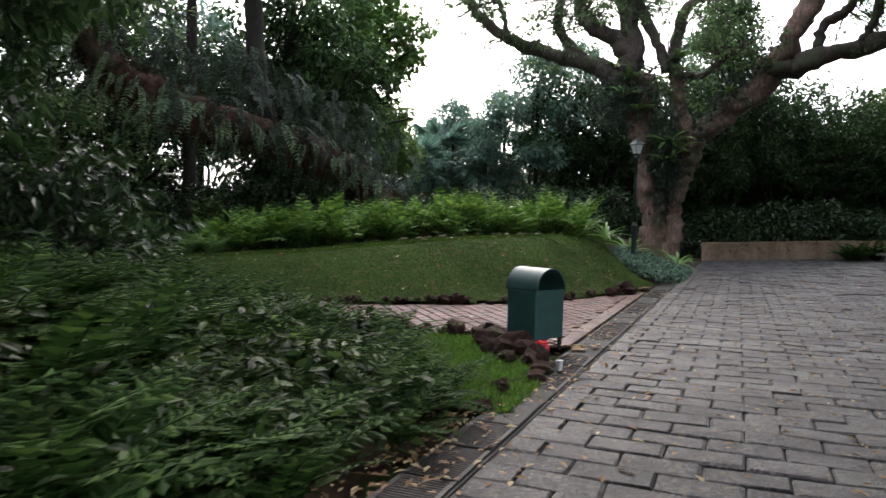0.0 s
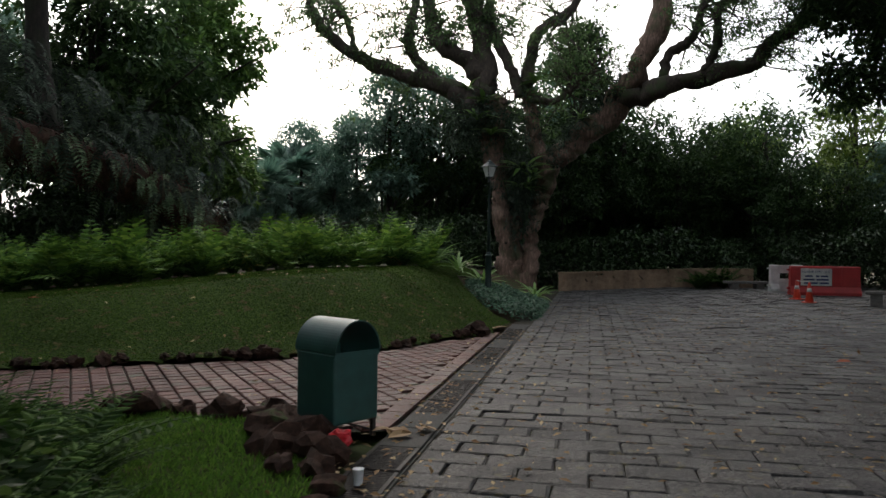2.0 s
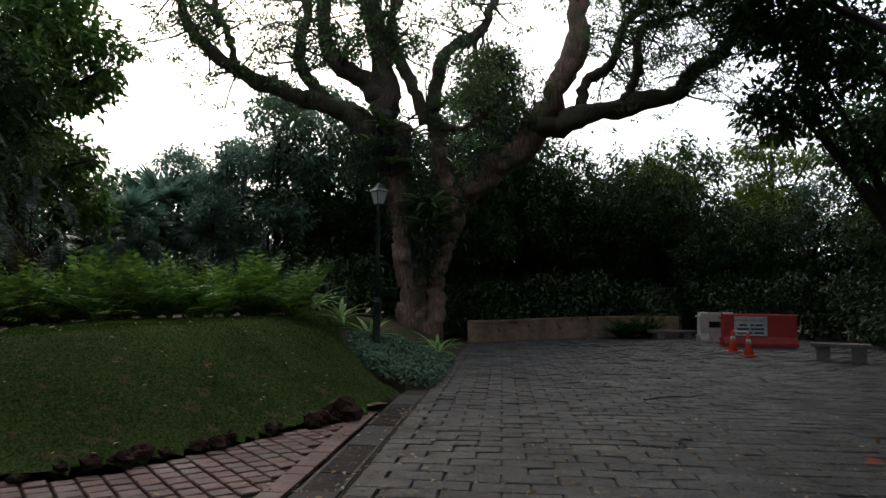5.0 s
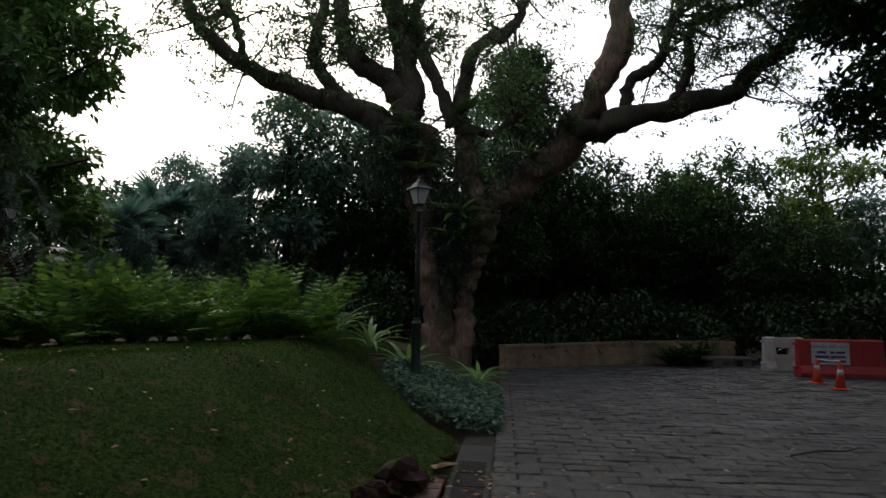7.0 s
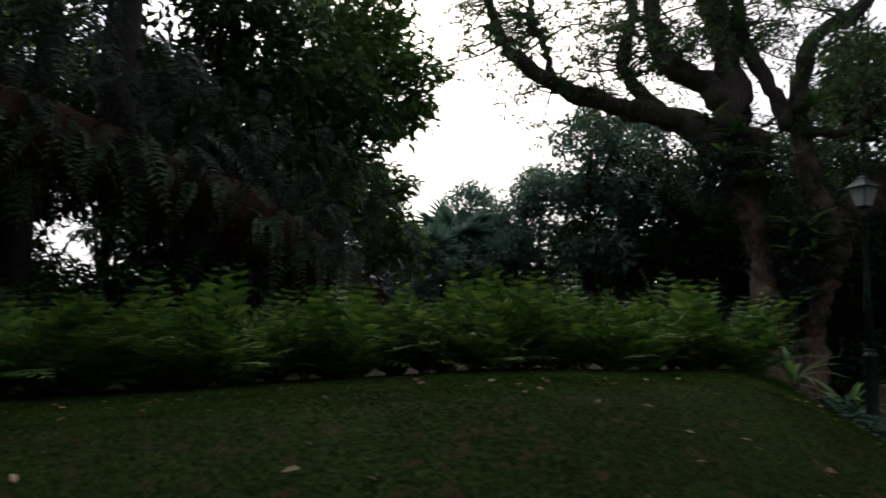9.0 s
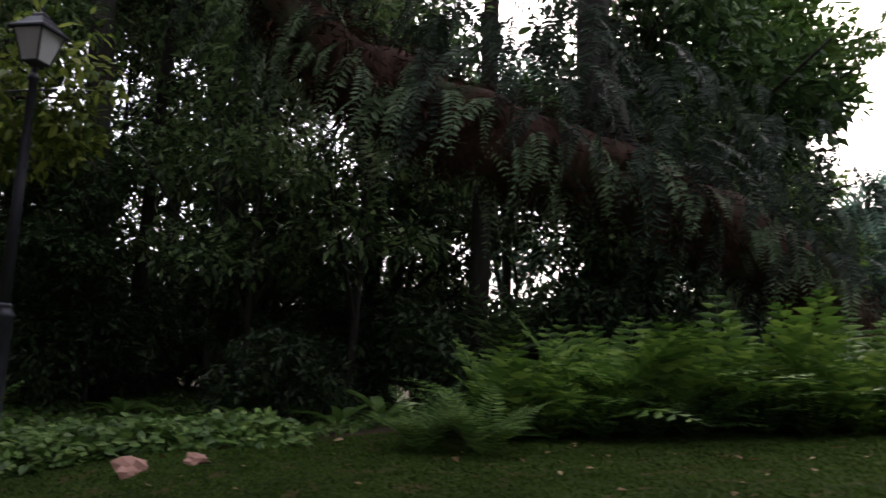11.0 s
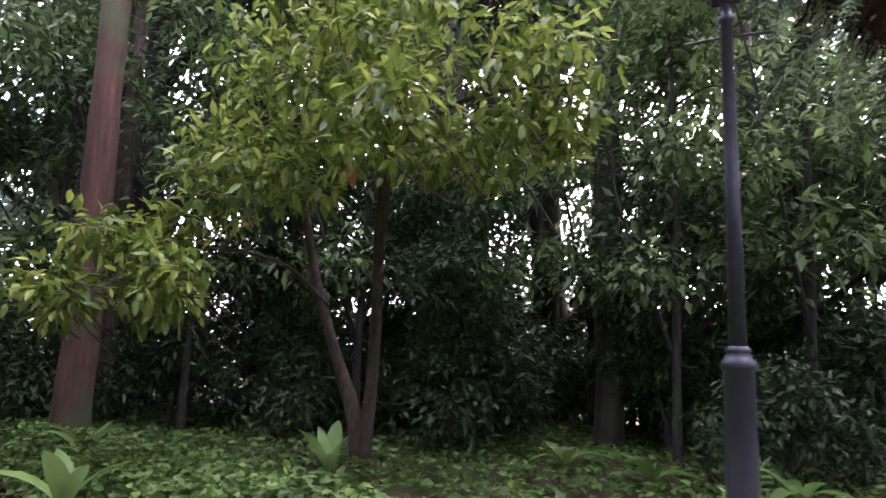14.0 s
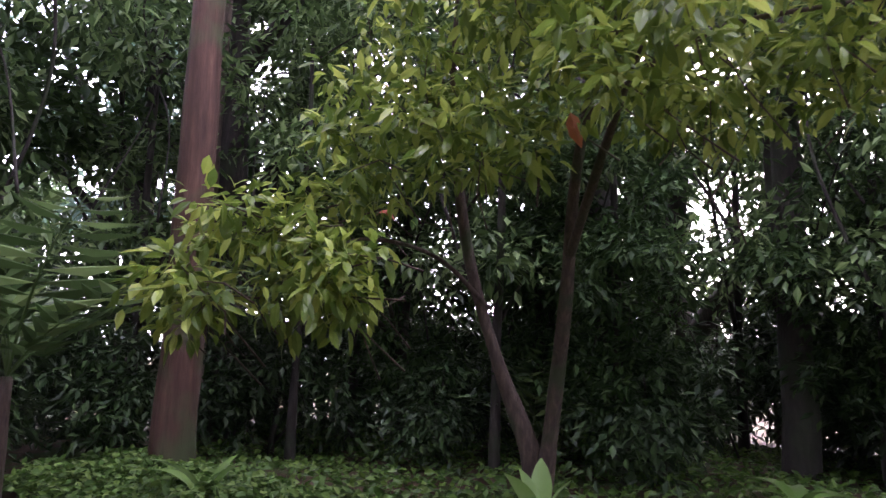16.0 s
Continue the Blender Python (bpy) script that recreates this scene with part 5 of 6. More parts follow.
# ---- west side: yellow-green shrub tree, tall trunk, palm ----
def shrub_tree():
    rng = np.random.default_rng(81)
    x0, y0 = -14.6, 17.2
    root = tree_root(x0, y0, "small forked tree with glossy yellow-green leaves", "small_tree")
    stems = [[(-14.62, 17.2, 0.0, 0.13), (-14.7, 17.15, 0.75, 0.11), (-15.0, 17.0, 1.6, 0.08), (-15.2, 16.7, 2.8, 0.06), (-15.0, 16.2, 4.2, 0.04), (-14.6, 15.8, 5.4, 0.02)],
             [(-14.58, 17.2, 0.1, 0.11), (-14.35, 17.1, 1.2, 0.085), (-14.0, 16.8, 2.2, 0.07), (-13.6, 16.4, 3.4, 0.05), (-13.0, 16.0, 4.8, 0.025)],
             [(-15.05, 16.9, 2.2, 0.03), (-15.2, 16.2, 2.7, 0.022), (-15.0, 15.0, 2.7, 0.016), (-14.8, 14.2, 2.3, 0.008)],
             [(-13.9, 16.7, 2.6, 0.05), (-13.0, 15.9, 3.4, 0.035), (-12.3, 15.2, 3.8, 0.012)],
             [(-13.4, 16.2, 3.8, 0.04), (-12.3, 16.3, 4.3, 0.03), (-11.0, 16.6, 4.3, 0.012)]]
    for P in stems:
        part("stem", mesh("stem", *tube(spline(local(P, root), 6), 8, 0.25), M_BARK_STEM, True), root)
    o = np.array(root.matrix_basis.translation)
    L = [(-14.2, 15.8, 5.2, 1.9, 1.4, 1.4, 110), (-12.7, 15.5, 4.7, 1.4, 1.1, 1.2, 80), (-15.0, 15.4, 3.8, 1.3, 1.0, 1.0, 62), (-14.6, 14.25, 2.2, 0.85, 0.5, 0.5, 40), (-15.1, 14.6, 2.9, 0.8, 0.6, 0.5, 30), (-15.5, 13.65, 2.1, 0.6, 0.4, 0.4, 24), (-15.3, 14.0, 2.7, 0.7, 0.5, 0.35, 22), (-12.2, 15.0, 3.7, 0.8, 0.7, 0.6, 34), (-11.3, 16.4, 4.6, 1.0, 0.9, 0.8, 36), (-11.6, 16.6, 3.9, 1.1, 0.8, 0.5, 40), (-12.5, 16.2, 3.8, 0.8, 0.8, 0.5, 28), (-13.7, 15.2, 3.6, 1.1, 0.8, 0.6, 40), (-13.5, 15.8, 6.4, 2.2, 1.5, 0.9, 80)]
    tips = lobes_points([(x - o[0], y - o[1], z - o[2], a, b, c, k) for x, y, z, a, b, c, k in L], rng, 0.3)
    V, F = clump_leaves(tips, rng.uniform(0.16, 0.34, len(tips)), 13, 0.17, rng, 0.42, 0.4, True, 0.8)
    part("crown", mesh("crown", V, F, M_LEAF_SHRUB), root, "glossy yellow-green pointed leaves")
    twigs = []
    for e in tips[::3]:
        q = e + rng.normal(0, 0.25, 3) + (0, 0.35, -0.2)
        twigs.append(tube(np.array([(*q, 0.01), (*((q + e) / 2 + rng.normal(0, 0.04, 3)), 0.007), (*e, 0.004)]), 4))
    V, F = join(twigs)
    part("twig_spray", mesh("twig_spray", V, F, M_BARK_STEM), root, "thin brown twigs", kind="stuff")
    V, F = leaves(np.array([[-16.2, 16.2, 3.28], [-16.12, 16.2, 3.32], [-12.95, 15.3, 3.5]]) - o, np.array([[1, -0.3, 0.1], [0.9, -0.2, -0.3], [0.3, 0, -1]]), np.array([[0, -0.6, 0.8]] * 3), 0.3, 0.13, rng, True)
    part("red_leaf", mesh("red_leaf", V, F, M_RED_DRY), root, "withered reddish leaves")


M_BARK_STEM = bark_mat("brown_stem_bark", (0.035, 0.023, 0.018), (0.075, 0.051, 0.038), (0.125, 0.088, 0.066), 5.0, 0.25, (0.035, 0.045, 0.018))
shrub_tree()


def tall_trunk(x, y, r, h, mat, label, seed, lean=0.0):
    root = tree_root(x, y, label, "tall_tree")
    rng = np.random.default_rng(seed)
    S = spline([(0, 0, -0.2, r * 1.5), (0, 0, 0.4, r * 1.15), (lean * 0.4, 0, h * 0.4, r * 0.92), (lean, 0, h, r * 0.75)], 10)
    part("trunk", mesh("trunk", *tube(S, 14, 0.18), mat, True), root)
    tips = lobes_points([(lean, 0, h + 1, 3, 3, 2, 120)], rng, 0.3)
    V, F = clump_leaves(tips, rng.uniform(0.4, 0.8, len(tips)), 34, 0.25, rng)
    part("crown", mesh("crown", V, F, M_LEAF), root)


tall_trunk(-18.7, 15.2, 0.25, 12, M_BARK_RED, "tall straight tree with smooth reddish-brown bark", 91, 0.0)
tall_trunk(-21.5, 16.8, 0.17, 12, M_BARK_STEM, "tall slim grey-brown palm-like trunk", 92, 0.2)
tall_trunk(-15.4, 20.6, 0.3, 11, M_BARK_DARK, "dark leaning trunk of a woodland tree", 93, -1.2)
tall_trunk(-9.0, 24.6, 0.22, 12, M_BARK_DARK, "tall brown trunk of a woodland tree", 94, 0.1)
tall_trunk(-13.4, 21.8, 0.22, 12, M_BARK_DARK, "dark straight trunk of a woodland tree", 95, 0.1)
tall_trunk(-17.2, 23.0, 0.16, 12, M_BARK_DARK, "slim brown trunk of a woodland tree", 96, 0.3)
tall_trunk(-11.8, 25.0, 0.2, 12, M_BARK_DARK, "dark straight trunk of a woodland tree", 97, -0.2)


def small_palm(x, y, h, size, count, seed, label):
    rng = np.random.default_rng(seed)
    root = thing("palm", pose(x, y, ground_z(x, y) - 0.05), label, "palm")
    part("stem", mesh("stem", *tube(spline([(0, 0, 0, 0.07), (0.03, 0, h * 0.5, 0.06), (0, 0, h, 0.05)], 4), 8), M_BARK_STEM, True), root)
    me = frond_mesh("palm_frond", 1.0, 15, 0.38, 0.7, M_LEAF_MID, 0.6, 0.2)
    for k in range(count):
        s = size * rng.uniform(0.8, 1.15)
        part("frond", me, root, "", pose(0, 0, h, 0, 0, 360 * k / count + rng.uniform(-15, 15)) @ pose(0, 0, 0, 0, rng.uniform(-45, 5), 0) @ Matrix.Diagonal((s, s, s, 1)))


small_palm(-17.3, 12.9, 1.45, 1.7, 8, 101, "feathery palm with long arching dark green fronds")
small_palm(-16.4, 19.6, 0.4, 1.2, 9, 102, "young feathery palm in the shade")
small_palm(-7.8, 23.0, 0.5, 1.3, 9, 103, "young feathery palm in the shade")

# ---- litter bin ----
def litter_bin():
    root = thing("litter_bin", pose(1.14, 8.4, 0.0, 0, 0, 36), "dark green metal litter bin with an arched hood", "bin")
    a, b, z0, z1, rise = 0.235, 0.25, 0.13, 0.7, 0.26
    arc = [(-a * math.cos(math.pi * k / 32), z1 + rise * math.sin(math.pi * k / 32)) for k in range(33)]
    body = bevel_box(-a, -b, z0, a, b, z1, 0.018, 2)
    top_face = max(body.faces, key=lambda f: f.calc_center_median().z)
    inset = bmesh.ops.inset_region(body, faces=[top_face], thickness=0.012, depth=0)
    bmesh.ops.translate(body, verts=top_face.verts, vec=(0, 0, -0.25))
    shell = part("body", bm_mesh("body", body, M_BIN), root, "painted steel body")
    V, F = [], []
    t = 0.008
    for y in (-b - 0.02, b + 0.02):
        for x, z in arc:
            V += [(x * 1.02, y, z + 0.004), (x * (1 - t / a), y, z - t)]
    n = len(arc)
    for i in range(n - 1):
        p, q = 2 * i, 2 * n + 2 * i
        F += [(p, p + 2, q + 2, q), (p + 1, q + 1, q + 3, p + 3), (p, p + 1, p + 3, p + 2), (q, q + 2, q + 3, q + 1)]
    F += [(0, 2 * n, 2 * n + 1, 1), (2 * n - 2, 2 * n - 1, 4 * n - 1, 4 * n - 2)]
    part("hood", mesh("hood", V, F, M_BIN), root, "arched hood open at both ends")
    liner = box(-a + 0.03, -b + 0.03, z0 + 0.05, a - 0.03, b - 0.03, z1 - 0.1)
    part("liner", mesh("liner", *liner, M_DARK), shell, "dark inner liner")
    for y in (-b - 0.008, b + 0.002):
        part("rim", bm_mesh("rim", bevel_box(-a, y, z1 - 0.035, a, y + 0.006, z1 + 0.012, 0.002), M_BIN), shell)
    for x in (-a + 0.03, a - 0.03):
        for y in (-b + 0.03, b - 0.03):
            part("leg", mesh("leg", *box(x - 0.018, y - 0.018, -0.02, x + 0.018, y + 0.018, z0 + 0.02), M_IRON), root)
    for s in (-1, 1):
        part("brace", mesh("brace", *tube(np.array([(s * (a - 0.03), -b + 0.03, 0.03, 0.01), (0, 0, 0.1, 0.01), (-s * (a - 0.03), b - 0.03, 0.03, 0.01)]), 6), M_IRON), root)
    part("chain", mesh("chain", *tube(np.array([(a + 0.012, -b + 0.05, 0.66, 0.005), (a + 0.016, -b + 0.05, 0.5, 0.005), (a + 0.012, -b + 0.05, 0.34, 0.005)]), 5), M_POST), root, "thin hanging chain")


litter_bin()


def crumple(name, x, y, r, mat, label, category, squash=0.5, seed=1):
    bm = bmesh.new()
    bmesh.ops.create_icosphere(bm, subdivisions=3, radius=r)
    for v in bm.verts:
        n = noise.noise(v.co * (4 / r * 0.5) + Vector((seed, 0, 0)))
        v.co *= 1 + 0.5 * n
        v.co.z *= squash
    ob = new(name, bm_mesh(name, bm, mat))
    low = min(v.co.z for v in ob.data.vertices)
    ob.matrix_basis = pose(x, y, -low, 0, 0, seed * 40)
    return tagged(ob, label, category)


crumple("plastic_bag", 1.14, 7.8, 0.085, M_BAG, "crumpled bright red plastic bag beside the rocks", "litter", 0.9, 2)


def cup():
    V, F = lathe([(0.028, 0), (0.03, 0.004), (0.037, 0.1), (0.04, 0.102), (0.038, 0.106), (0.02, 0.108)], 14)
    ob = new("plastic_cup", mesh("plastic_cup", V, F, M_CLEAR, True))
    ob.matrix_basis = pose(1.22, 7.05, 0.0)
    tagged(ob, "small clear plastic cup by the drain", "litter")


cup()

# ---- lamp posts ----
def lamp_post(x, y, z, mat, label, sticker=False, turn=20):
    root = thing("lamp_post", pose(x, y, z, 0, 0, turn), label, "lamp", "lamp posts")
    V, F = lathe([(0.1, -0.4), (0.1, 0.06), (0.088, 0.09), (0.082, 1.02), (0.092, 1.03), (0.094, 1.06), (0.075, 1.085), (0.06, 1.11), (0.066, 1.12), (0.066, 1.135), (0.05, 1.15)], 18)
    part("base", mesh("base", V, F, mat, True), root, "wider tapered base with a collar")
    V, F = lathe([(0.048, 1.14), (0.04, 2.1), (0.034, 3.02), (0.046, 3.03), (0.046, 3.06), (0.03, 3.08), (0.028, 3.16)], 14)
    part("pole", mesh("pole", V, F, mat, True), root)
    part("crossbar", mesh("crossbar", *tube(np.array([(-0.24, 0, 2.93, 0.009), (0, 0, 2.94, 0.009), (0.24, 0, 2.93, 0.009)]), 6), mat), root)
    z0, z1, a, b = 3.18, 3.45, 0.075, 0.135
    lantern = part("lantern", mesh("lantern", *lathe([(0.03, 3.13), (0.07, 3.165), (0.11, 3.175), (0.11, 3.185)], 4), mat), root)
    for k in range(4):
        w0, w1 = math.pi / 4 + k * math.pi / 2, math.pi / 4 + (k + 1) * math.pi / 2
        r0, r1 = a * 1.414, b * 1.414
        p = [(r0 * math.cos(w0), r0 * math.sin(w0), z0), (r0 * math.cos(w1), r0 * math.sin(w1), z0), (r1 * math.cos(w1), r1 * math.sin(w1), z1), (r1 * math.cos(w0), r1 * math.sin(w0), z1)]
        c = Vector((math.cos((w0 + w1) / 2), math.sin((w0 + w1) / 2), 0)) * 0.005
        V = [Vector(q) * 1.0 for q in p] + [Vector(q) - c for q in p]
        part("pane", mesh("pane", [tuple(v) for v in V], [(0, 1, 2, 3), (7, 6, 5, 4), (0, 4, 5, 1), (1, 5, 6, 2), (2, 6, 7, 3), (3, 7, 4, 0)], M_FROST), lantern, "frosted white glass pane")
        part("corner_bar", mesh("corner_bar", *tube(np.array([(*[q * 1.0 for q in p[0]], 0.009), (*p[3], 0.009)]), 5), mat), lantern)
    r = b * 1.414
    part("roof", mesh("roof", *lathe([(r * 1.25, z1 - 0.008), (r * 1.25, z1 + 0.008), (r * 0.85, z1 + 0.055), (r * 0.5, z1 + 0.12), (r * 0.42, z1 + 0.125), (r * 0.4, z1 + 0.15), (r * 0.2, z1 + 0.175), (0.012, z1 + 0.185), (0.014, z1 + 0.22), (0.004, z1 + 0.235)], 4), mat), lantern, "pyramid roof with a finial")
    if sticker:
        part("sticker", mesh("sticker", [(0.043 * math.cos(w), 0.043 * math.sin(w), zz) for zz in (1.42, 1.56) for w in (3.3, 3.6, 3.9, 4.2)], [(i, i + 1, i + 5, i + 4) for i in range(3)], M_RED), root, "small red sticker")
    return root


lamp_post(-8.95, 14.66, 0.5, M_POST, "grey iron lamp post with a frosted square lantern", True, 15)
lamp_post(5.7, 20.7, 0.43, M_POST_GREEN, "dark green iron lamp post with a square lantern")
lamp_post(-3.1, 30.3, 0.9, M_POST_GREEN, "dark iron lamp post beyond the fern hedge")

# ---- low wall, barriers, cones, bench ----
def low_wall():
    wall = thing("wall_low", pose(0, 0, 0), "long low curved wall of brownish stone", "wall", kind="structure")
    C = spline([(11.5, 30.6, 0, 0), (13.5, 30.9, 0, 0), (15.6, 30.6, 0, 0), (17.5, 29.9, 0, 0), (19.4, 28.8, 0, 0)], 9)[:, :2]
    T = unit(np.gradient(C, axis=0))
    Nn = np.stack([-T[:, 1], T[:, 0]], 1)
    for i in range(len(C) - 1):
        a, b = C[i], C[i + 1]
        z = road_rise(*a)
        def ring(o, zz):
            return [(*(a + Nn[i] * o), zz), (*(b + Nn[i + 1] * o), zz)]
        low, cap0, cap1 = z - 0.1, z + 0.72, z + 0.8
        P = ring(-0.16, low) + ring(0.16, low) + ring(-0.16, cap0) + ring(0.16, cap0)
        part("wall_section", mesh("wall_section", P, [(0, 1, 5, 4), (2, 6, 7, 3), (0, 4, 6, 2), (1, 3, 7, 5), (4, 5, 7, 6)], M_WALLSTONE), wall)
        P = ring(-0.2, cap0) + ring(0.2, cap0) + ring(-0.19, cap1) + ring(0.19, cap1)
        part("coping", mesh("coping", P, [(0, 1, 5, 4), (2, 6, 7, 3), (0, 4, 6, 2), (1, 3, 7, 5), (4, 5, 7, 6), (0, 2, 3, 1)], M_WALLSTONE), wall)


low_wall()


def barrier(x, y, turn, length, mat, label, slot):
    """A hollow plastic road barrier: sloped foot, upright wall, fork slots and lugs."""
    z = road_rise(x, y)
    root = thing("road_barrier", pose(x, y, z, 0, 0, turn), label, "barrier", "plastic road barriers")
    h = length / 2
    prof = [(-0.24, 0), (0.24, 0), (0.24, 0.1), (0.13, 0.3), (0.11, 0.98), (0.07, 1.02), (-0.07, 1.02), (-0.11, 0.98), (-0.13, 0.3), (-0.24, 0.1)]
    n = len(prof)
    if slot:
        s0, s1, zz0, zz1 = -0.28, 0.22, 0.48, 0.7
        pieces = []
        for xa, xb in ((-h, s0), (s1, h)):
            V = [(xx, yy, q) for xx in (xa, xb) for yy, q in prof]
            pieces.append((V, [(i, (i + 1) % n, n + (i + 1) % n, n + i) for i in range(n)] + [tuple(range(n)), tuple(range(n, 2 * n))[::-1]]))
        pieces.append(box(s0, -0.13, 0, s1, 0.13, zz0))
        pieces.append(box(s0, -0.11, zz1, s1, 0.11, 1.0))
        V, F = join(pieces)
    else:
        V = [(xx, yy, q) for xx in (-h, h) for yy, q in prof]
        F = [(i, (i + 1) % n, n + (i + 1) % n, n + i) for i in range(n)] + [tuple(range(n)), tuple(range(n, 2 * n))[::-1]]
    body = part("body", mesh("body", V, F, mat), root)
    for zz in (0.2, 0.85):
        part("lug", mesh("lug", *box(-h - 0.09, -0.05, zz, -h + 0.01, 0.05, zz + 0.06), mat), root)
    for xx in (-h * 0.5, h * 0.5):
        part("rib", mesh("rib", *box(xx - 0.03, -0.135, 0.32, xx + 0.03, -0.112, 0.95), mat), body)
    return root


barrier(18.78, 25.95, -20, 1.15, M_WHITE, "weathered white plastic road barrier with a slot", True)
barrier(18.7, 23.85, -22, 2.25, M_RED, "bright red plastic road barrier", False)


def notice():
    root = thing("notice_board", pose(18.42, 23.965, 0.2, 0, 0, -22), "white printed notice fixed to the red barrier", "sign")
    board = part("board", mesh("board", *box(-0.5, -0.165, 0.36, 0.5, -0.145, 0.96), M_WHITE), root)
    cu = bpy.data.curves.new("words", "FONT")
    cu.body, cu.size, cu.align_x, cu.extrude = "DANGER KEEP OUT !", 0.11, "CENTER", 0.001
    tmp = new("words", cu)
    bpy.context.view_layer.update()
    me = bpy.data.meshes.new_from_object(tmp.evaluated_get(bpy.context.evaluated_depsgraph_get()))
    bpy.data.objects.remove(tmp)
    me.materials.append(M_INK)
    part("lettering", me, board, "dark blue lettering", pose(0, -0.169, 0.81, 90, 0, 0), "stuff")
    for z, spans in ((0.66, ((-0.36, -0.12), (-0.02, 0.1), (0.14, 0.38))), (0.54, ((-0.42, -0.05), (0.0, 0.4))), (0.42, ((-0.4, 0.05), (0.1, 0.4)))):
        for a, b in spans:
            part("line_of_print", mesh("line_of_print", *box(a, -0.169, z, b, -0.166, z + 0.06), M_INK), board)


notice()


def cone(x, y, turn):
    root = thing("traffic_cone", pose(x, y, road_rise(x, y), 0, 0, turn), "orange-red traffic cone with a pale band", "cone", "traffic cones")
    part("foot", bm_mesh("foot", bevel_box(-0.17, -0.17, 0, 0.17, 0.17, 0.035, 0.012), M_CONE), root)
    body = part("body", mesh("body", *lathe([(0.125, 0.03), (0.075, 0.34), (0.038, 0.62), (0.03, 0.64), (0.02, 0.645)], 18), M_CONE, True), root)
    part("band", mesh("band", *lathe([(0.0785, 0.34), (0.0605, 0.46)], 18), M_WHITE, True), body, "pale reflective band")


cone(16.76, 22.75, 10)
cone(16.42, 21.75, 30)
ob = new("cone_bar", mesh("cone_bar", *tube(np.array([(16.76, 22.75, 0.64, 0.014), (16.59, 22.25, 0.62, 0.014), (16.42, 21.75, 0.64, 0.014)]) + np.array([0, 0, road_rise(16.59, 22.25), 0]), 8), M_WHITE))
tagged(ob, "thin white bar laid across two traffic cones", "bar")


def bench(x, y, turn, length=1.7, rise=0.36):
    root = thing("stone_bench", pose(x, y, road_rise(x, y), 0, 0, turn), "plain grey stone bench at the edge of the paving", "bench", "stone benches")
    part("seat", bm_mesh("seat", bevel_box(-length / 2, -0.24, rise, length / 2, 0.24, rise + 0.1, 0.015), M_BENCH), root)
    for xx in (-length * 0.3, length * 0.3):
        part("support", bm_mesh("support", bevel_box(xx - 0.16, -0.19, -0.02, xx + 0.16, 0.19, rise + 0.005, 0.02), M_BENCH), root)


bench(18.1, 20.3, -42, 1.4)
bench(18.45, 27.9, -12, 1.7, 0.22)

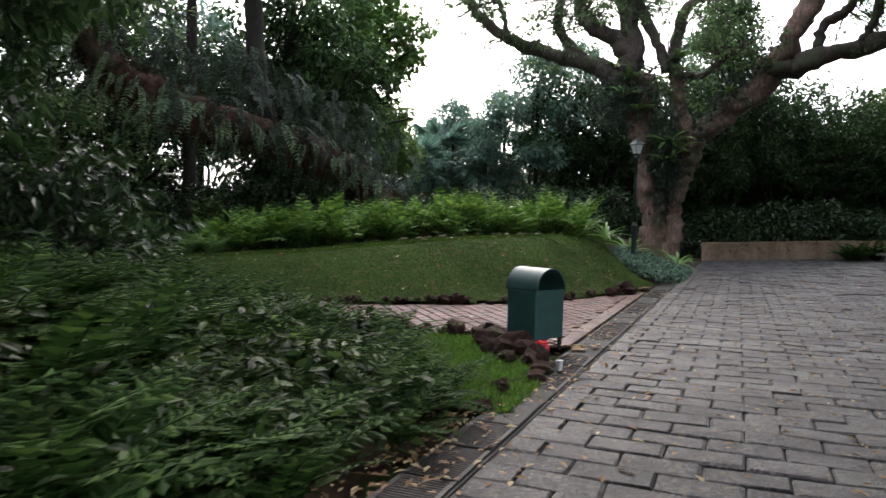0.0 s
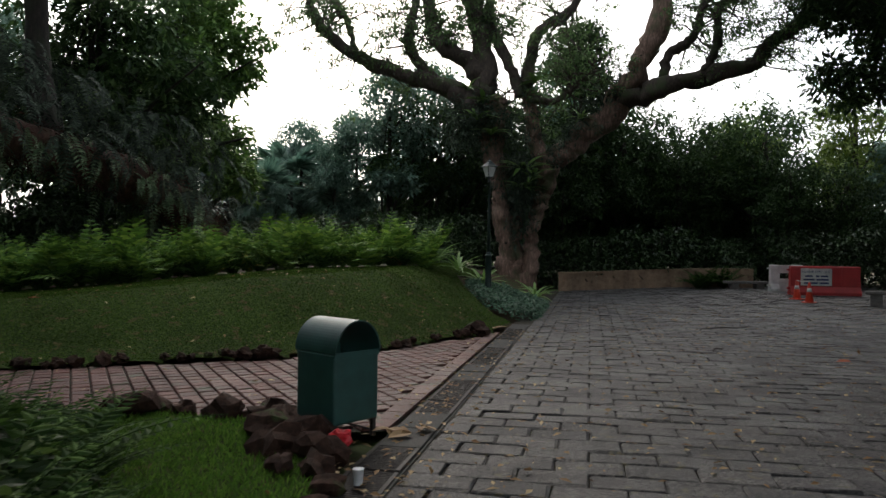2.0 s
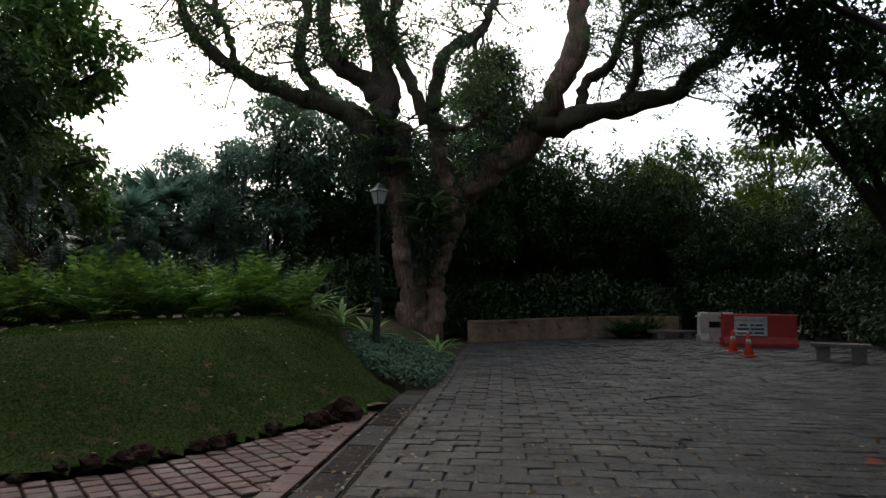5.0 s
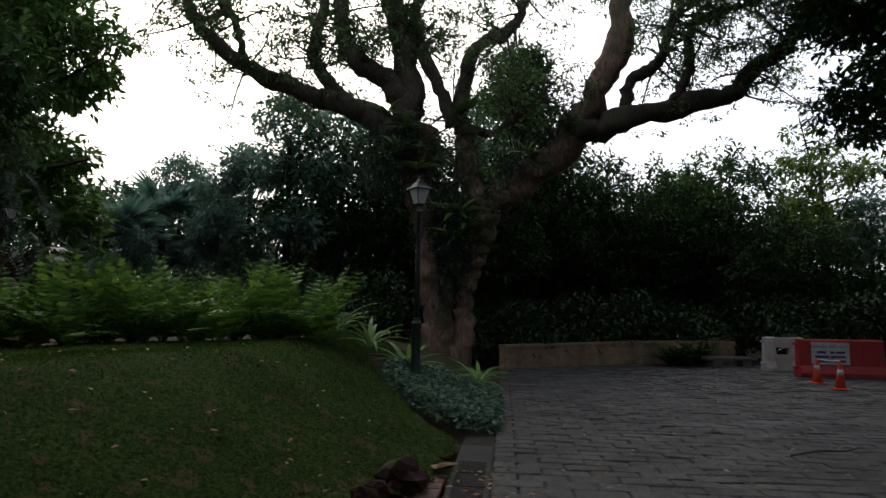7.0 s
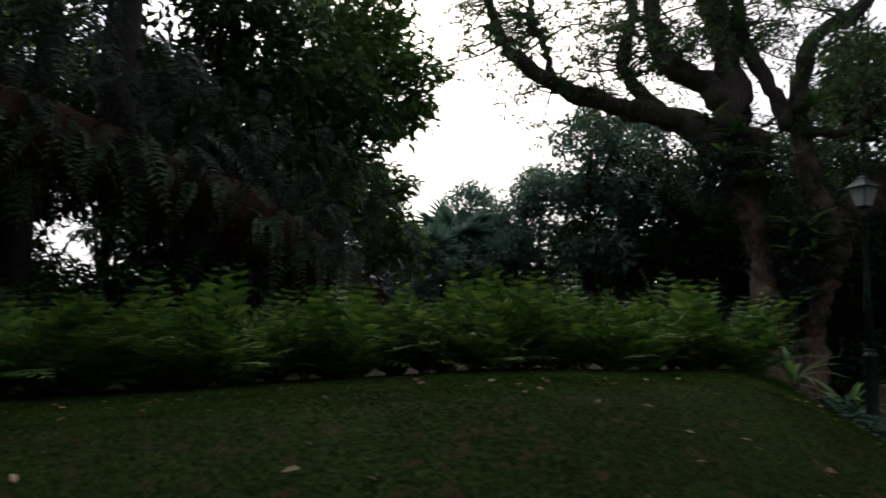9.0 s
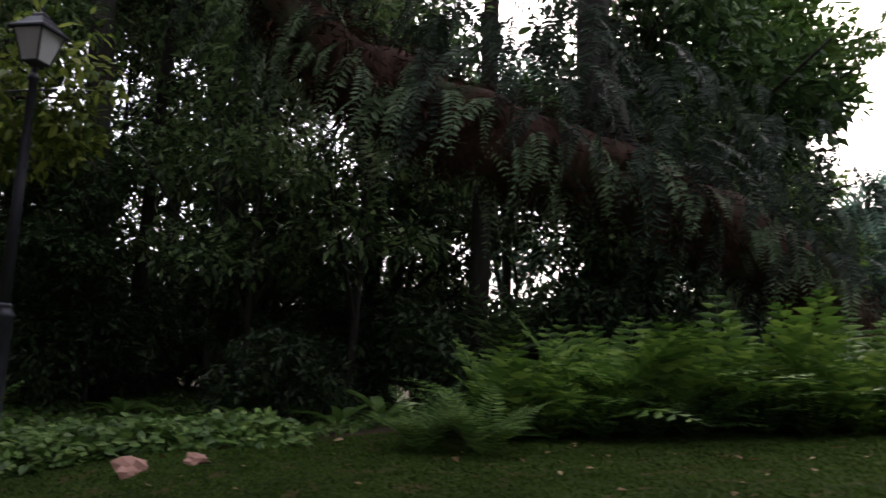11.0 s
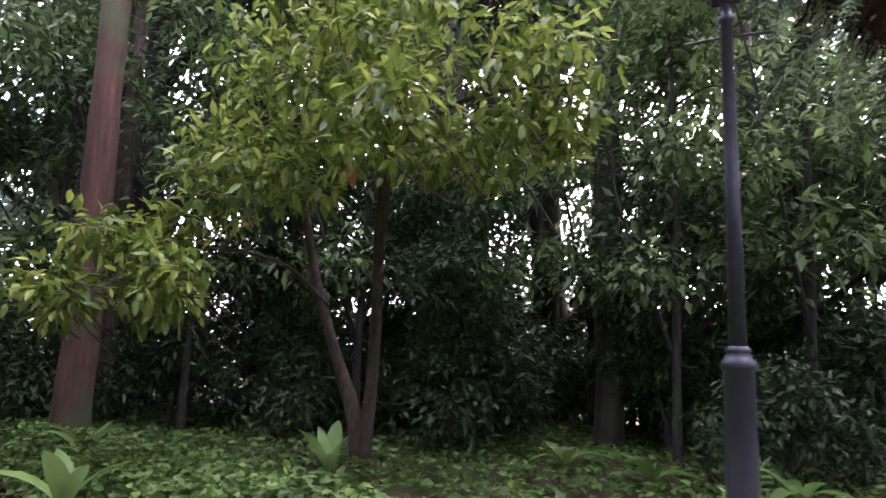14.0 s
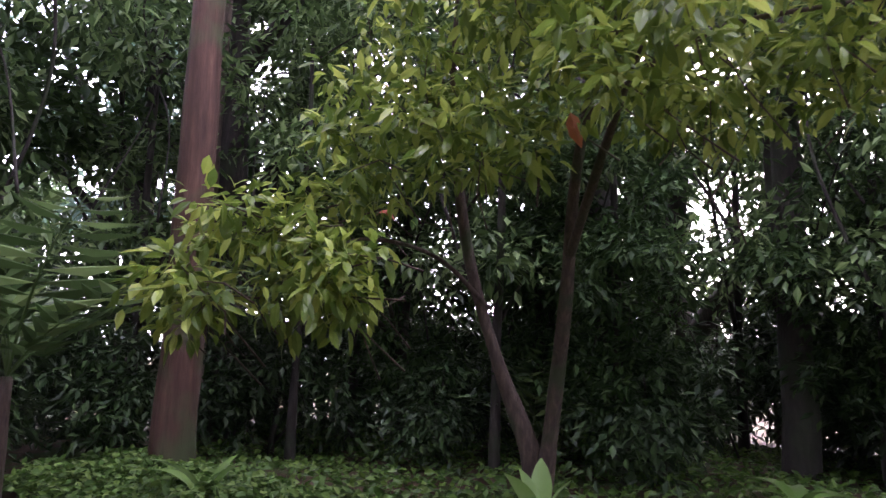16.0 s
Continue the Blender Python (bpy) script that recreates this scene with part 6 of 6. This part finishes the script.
# ---- fallen leaves and twigs ----
def litter():
    rng = np.random.default_rng(111)
    road = bpy.data.objects["road"]
    C = []
    for _ in range(2600):
        u, v = rng.uniform(-2, 26), abs(rng.normal(0, 4.2))
        C.append((*road_xy(u, v), 0))
    for _ in range(500):
        C.append((*road_xy(rng.uniform(-1, 17), rng.normal(-0.2, 0.25)), 0))
    for _ in range(700):
        C.append((*road_xy(rng.uniform(1, 8), rng.normal(-0.5, 0.25)), 0))
    for _ in range(1800):
        C.append((*road_xy(rng.uniform(3, 28), rng.normal(9.5, 3.0)), 0))
    for _ in range(160):
        C.append((rng.uniform(-9, 3), rng.uniform(9.6, 12.3), 0))
    C = np.array(C, float)
    C[:, 2] = [0.012 + road_rise(x, y) for x, y, _ in C]
    D = rng.normal(0, 1, C.shape)
    D[:, 2] *= 0.12
    N = rng.normal(0, 0.2, C.shape)
    N[:, 2] += 1
    L = rng.uniform(0.035, 0.1, len(C))
    V, F = leaves(C, D, N, L, L * 0.45, rng)
    tagged(new("fallen_leaves", mesh("fallen_leaves", V, F, M_DRY)), "small dry leaves scattered over the paving", "leaves", kind="stuff")
    C = []
    while len(C) < 230:
        x, y = rng.uniform(-7.5, 5), rng.uniform(12.2, 18)
        if inside(x, y, LAWN):
            C.append((x, y, ground_z(x, y) + 0.03))
    for _ in range(900):
        x, y = rng.uniform(-18, -8.2), rng.uniform(12.7, 13.7)
        C.append((x, y, ground_z(x, y) + 0.03))
    C = np.array(C)
    D = rng.normal(0, 1, C.shape)
    D[:, 2] *= 0.2
    N = rng.normal(0, 0.3, C.shape)
    N[:, 2] += 1
    L = rng.uniform(0.04, 0.1, len(C))
    V, F = leaves(C, D, N, L, L * 0.5, rng, True)
    tagged(new("fallen_leaves", mesh("fallen_leaves", V, F, M_DRY)), "dry brown leaves lying on the grass and soil", "leaves", kind="stuff")
    for k, (x, y, s, mat) in enumerate(((-3.45, 14.6, 0.16, M_RED_DRY), (4.45, 15.5, 0.3, M_DRY), (4.9, 14.3, 0.14, M_DARK), (8.6, 11.2, 0.2, M_RED_DRY), (1.75, 8.2, 0.25, M_DRY), (1.6, 8.35, 0.22, M_DRY), (1.85, 8.4, 0.2, M_DRY), (9.2, 17.4, 0.22, M_DRY), (6.2, 17.6, 0.12, M_DARK))):
        V, F = leaves(np.zeros((2, 3)), np.array([[1, 0.2, 0.15], [0.8, -0.6, 0.25]]), np.array([[0, 0.3, 1], [0.2, -0.2, 1.0]]), s, s * 0.5, rng, True)
        ob = new("fallen_leaf", mesh("fallen_leaf", V, F, mat))
        ob.matrix_basis = pose(x, y, ground_z(x, y) + 0.025, 0, 0, 50 * k)
        tagged(ob, "large curled dry leaf lying on the ground", "leaf", "large fallen leaves")
    for k, (x, y, ln, turn) in enumerate(((9.5, 15.6, 1.3, 5), (12.9, 17.4, 0.7, 60), (7.4, 12.6, 0.4, 30))):
        P = spline([(-ln / 2, 0, 0.02, 0.012), (-ln * 0.1, 0.05, 0.04, 0.014), (ln * 0.2, -0.02, 0.03, 0.011), (ln / 2, 0.06, 0.05, 0.005)], 4)
        ob = new("fallen_branch", mesh("fallen_branch", *tube(P, 6, 0.3), M_BARK_DARK))
        ob.matrix_basis = pose(x, y, road_rise(x, y) + 0.005, 0, 0, turn)
        tagged(ob, "thin dead branch lying on the paving", "branch", "fallen branches")


litter()
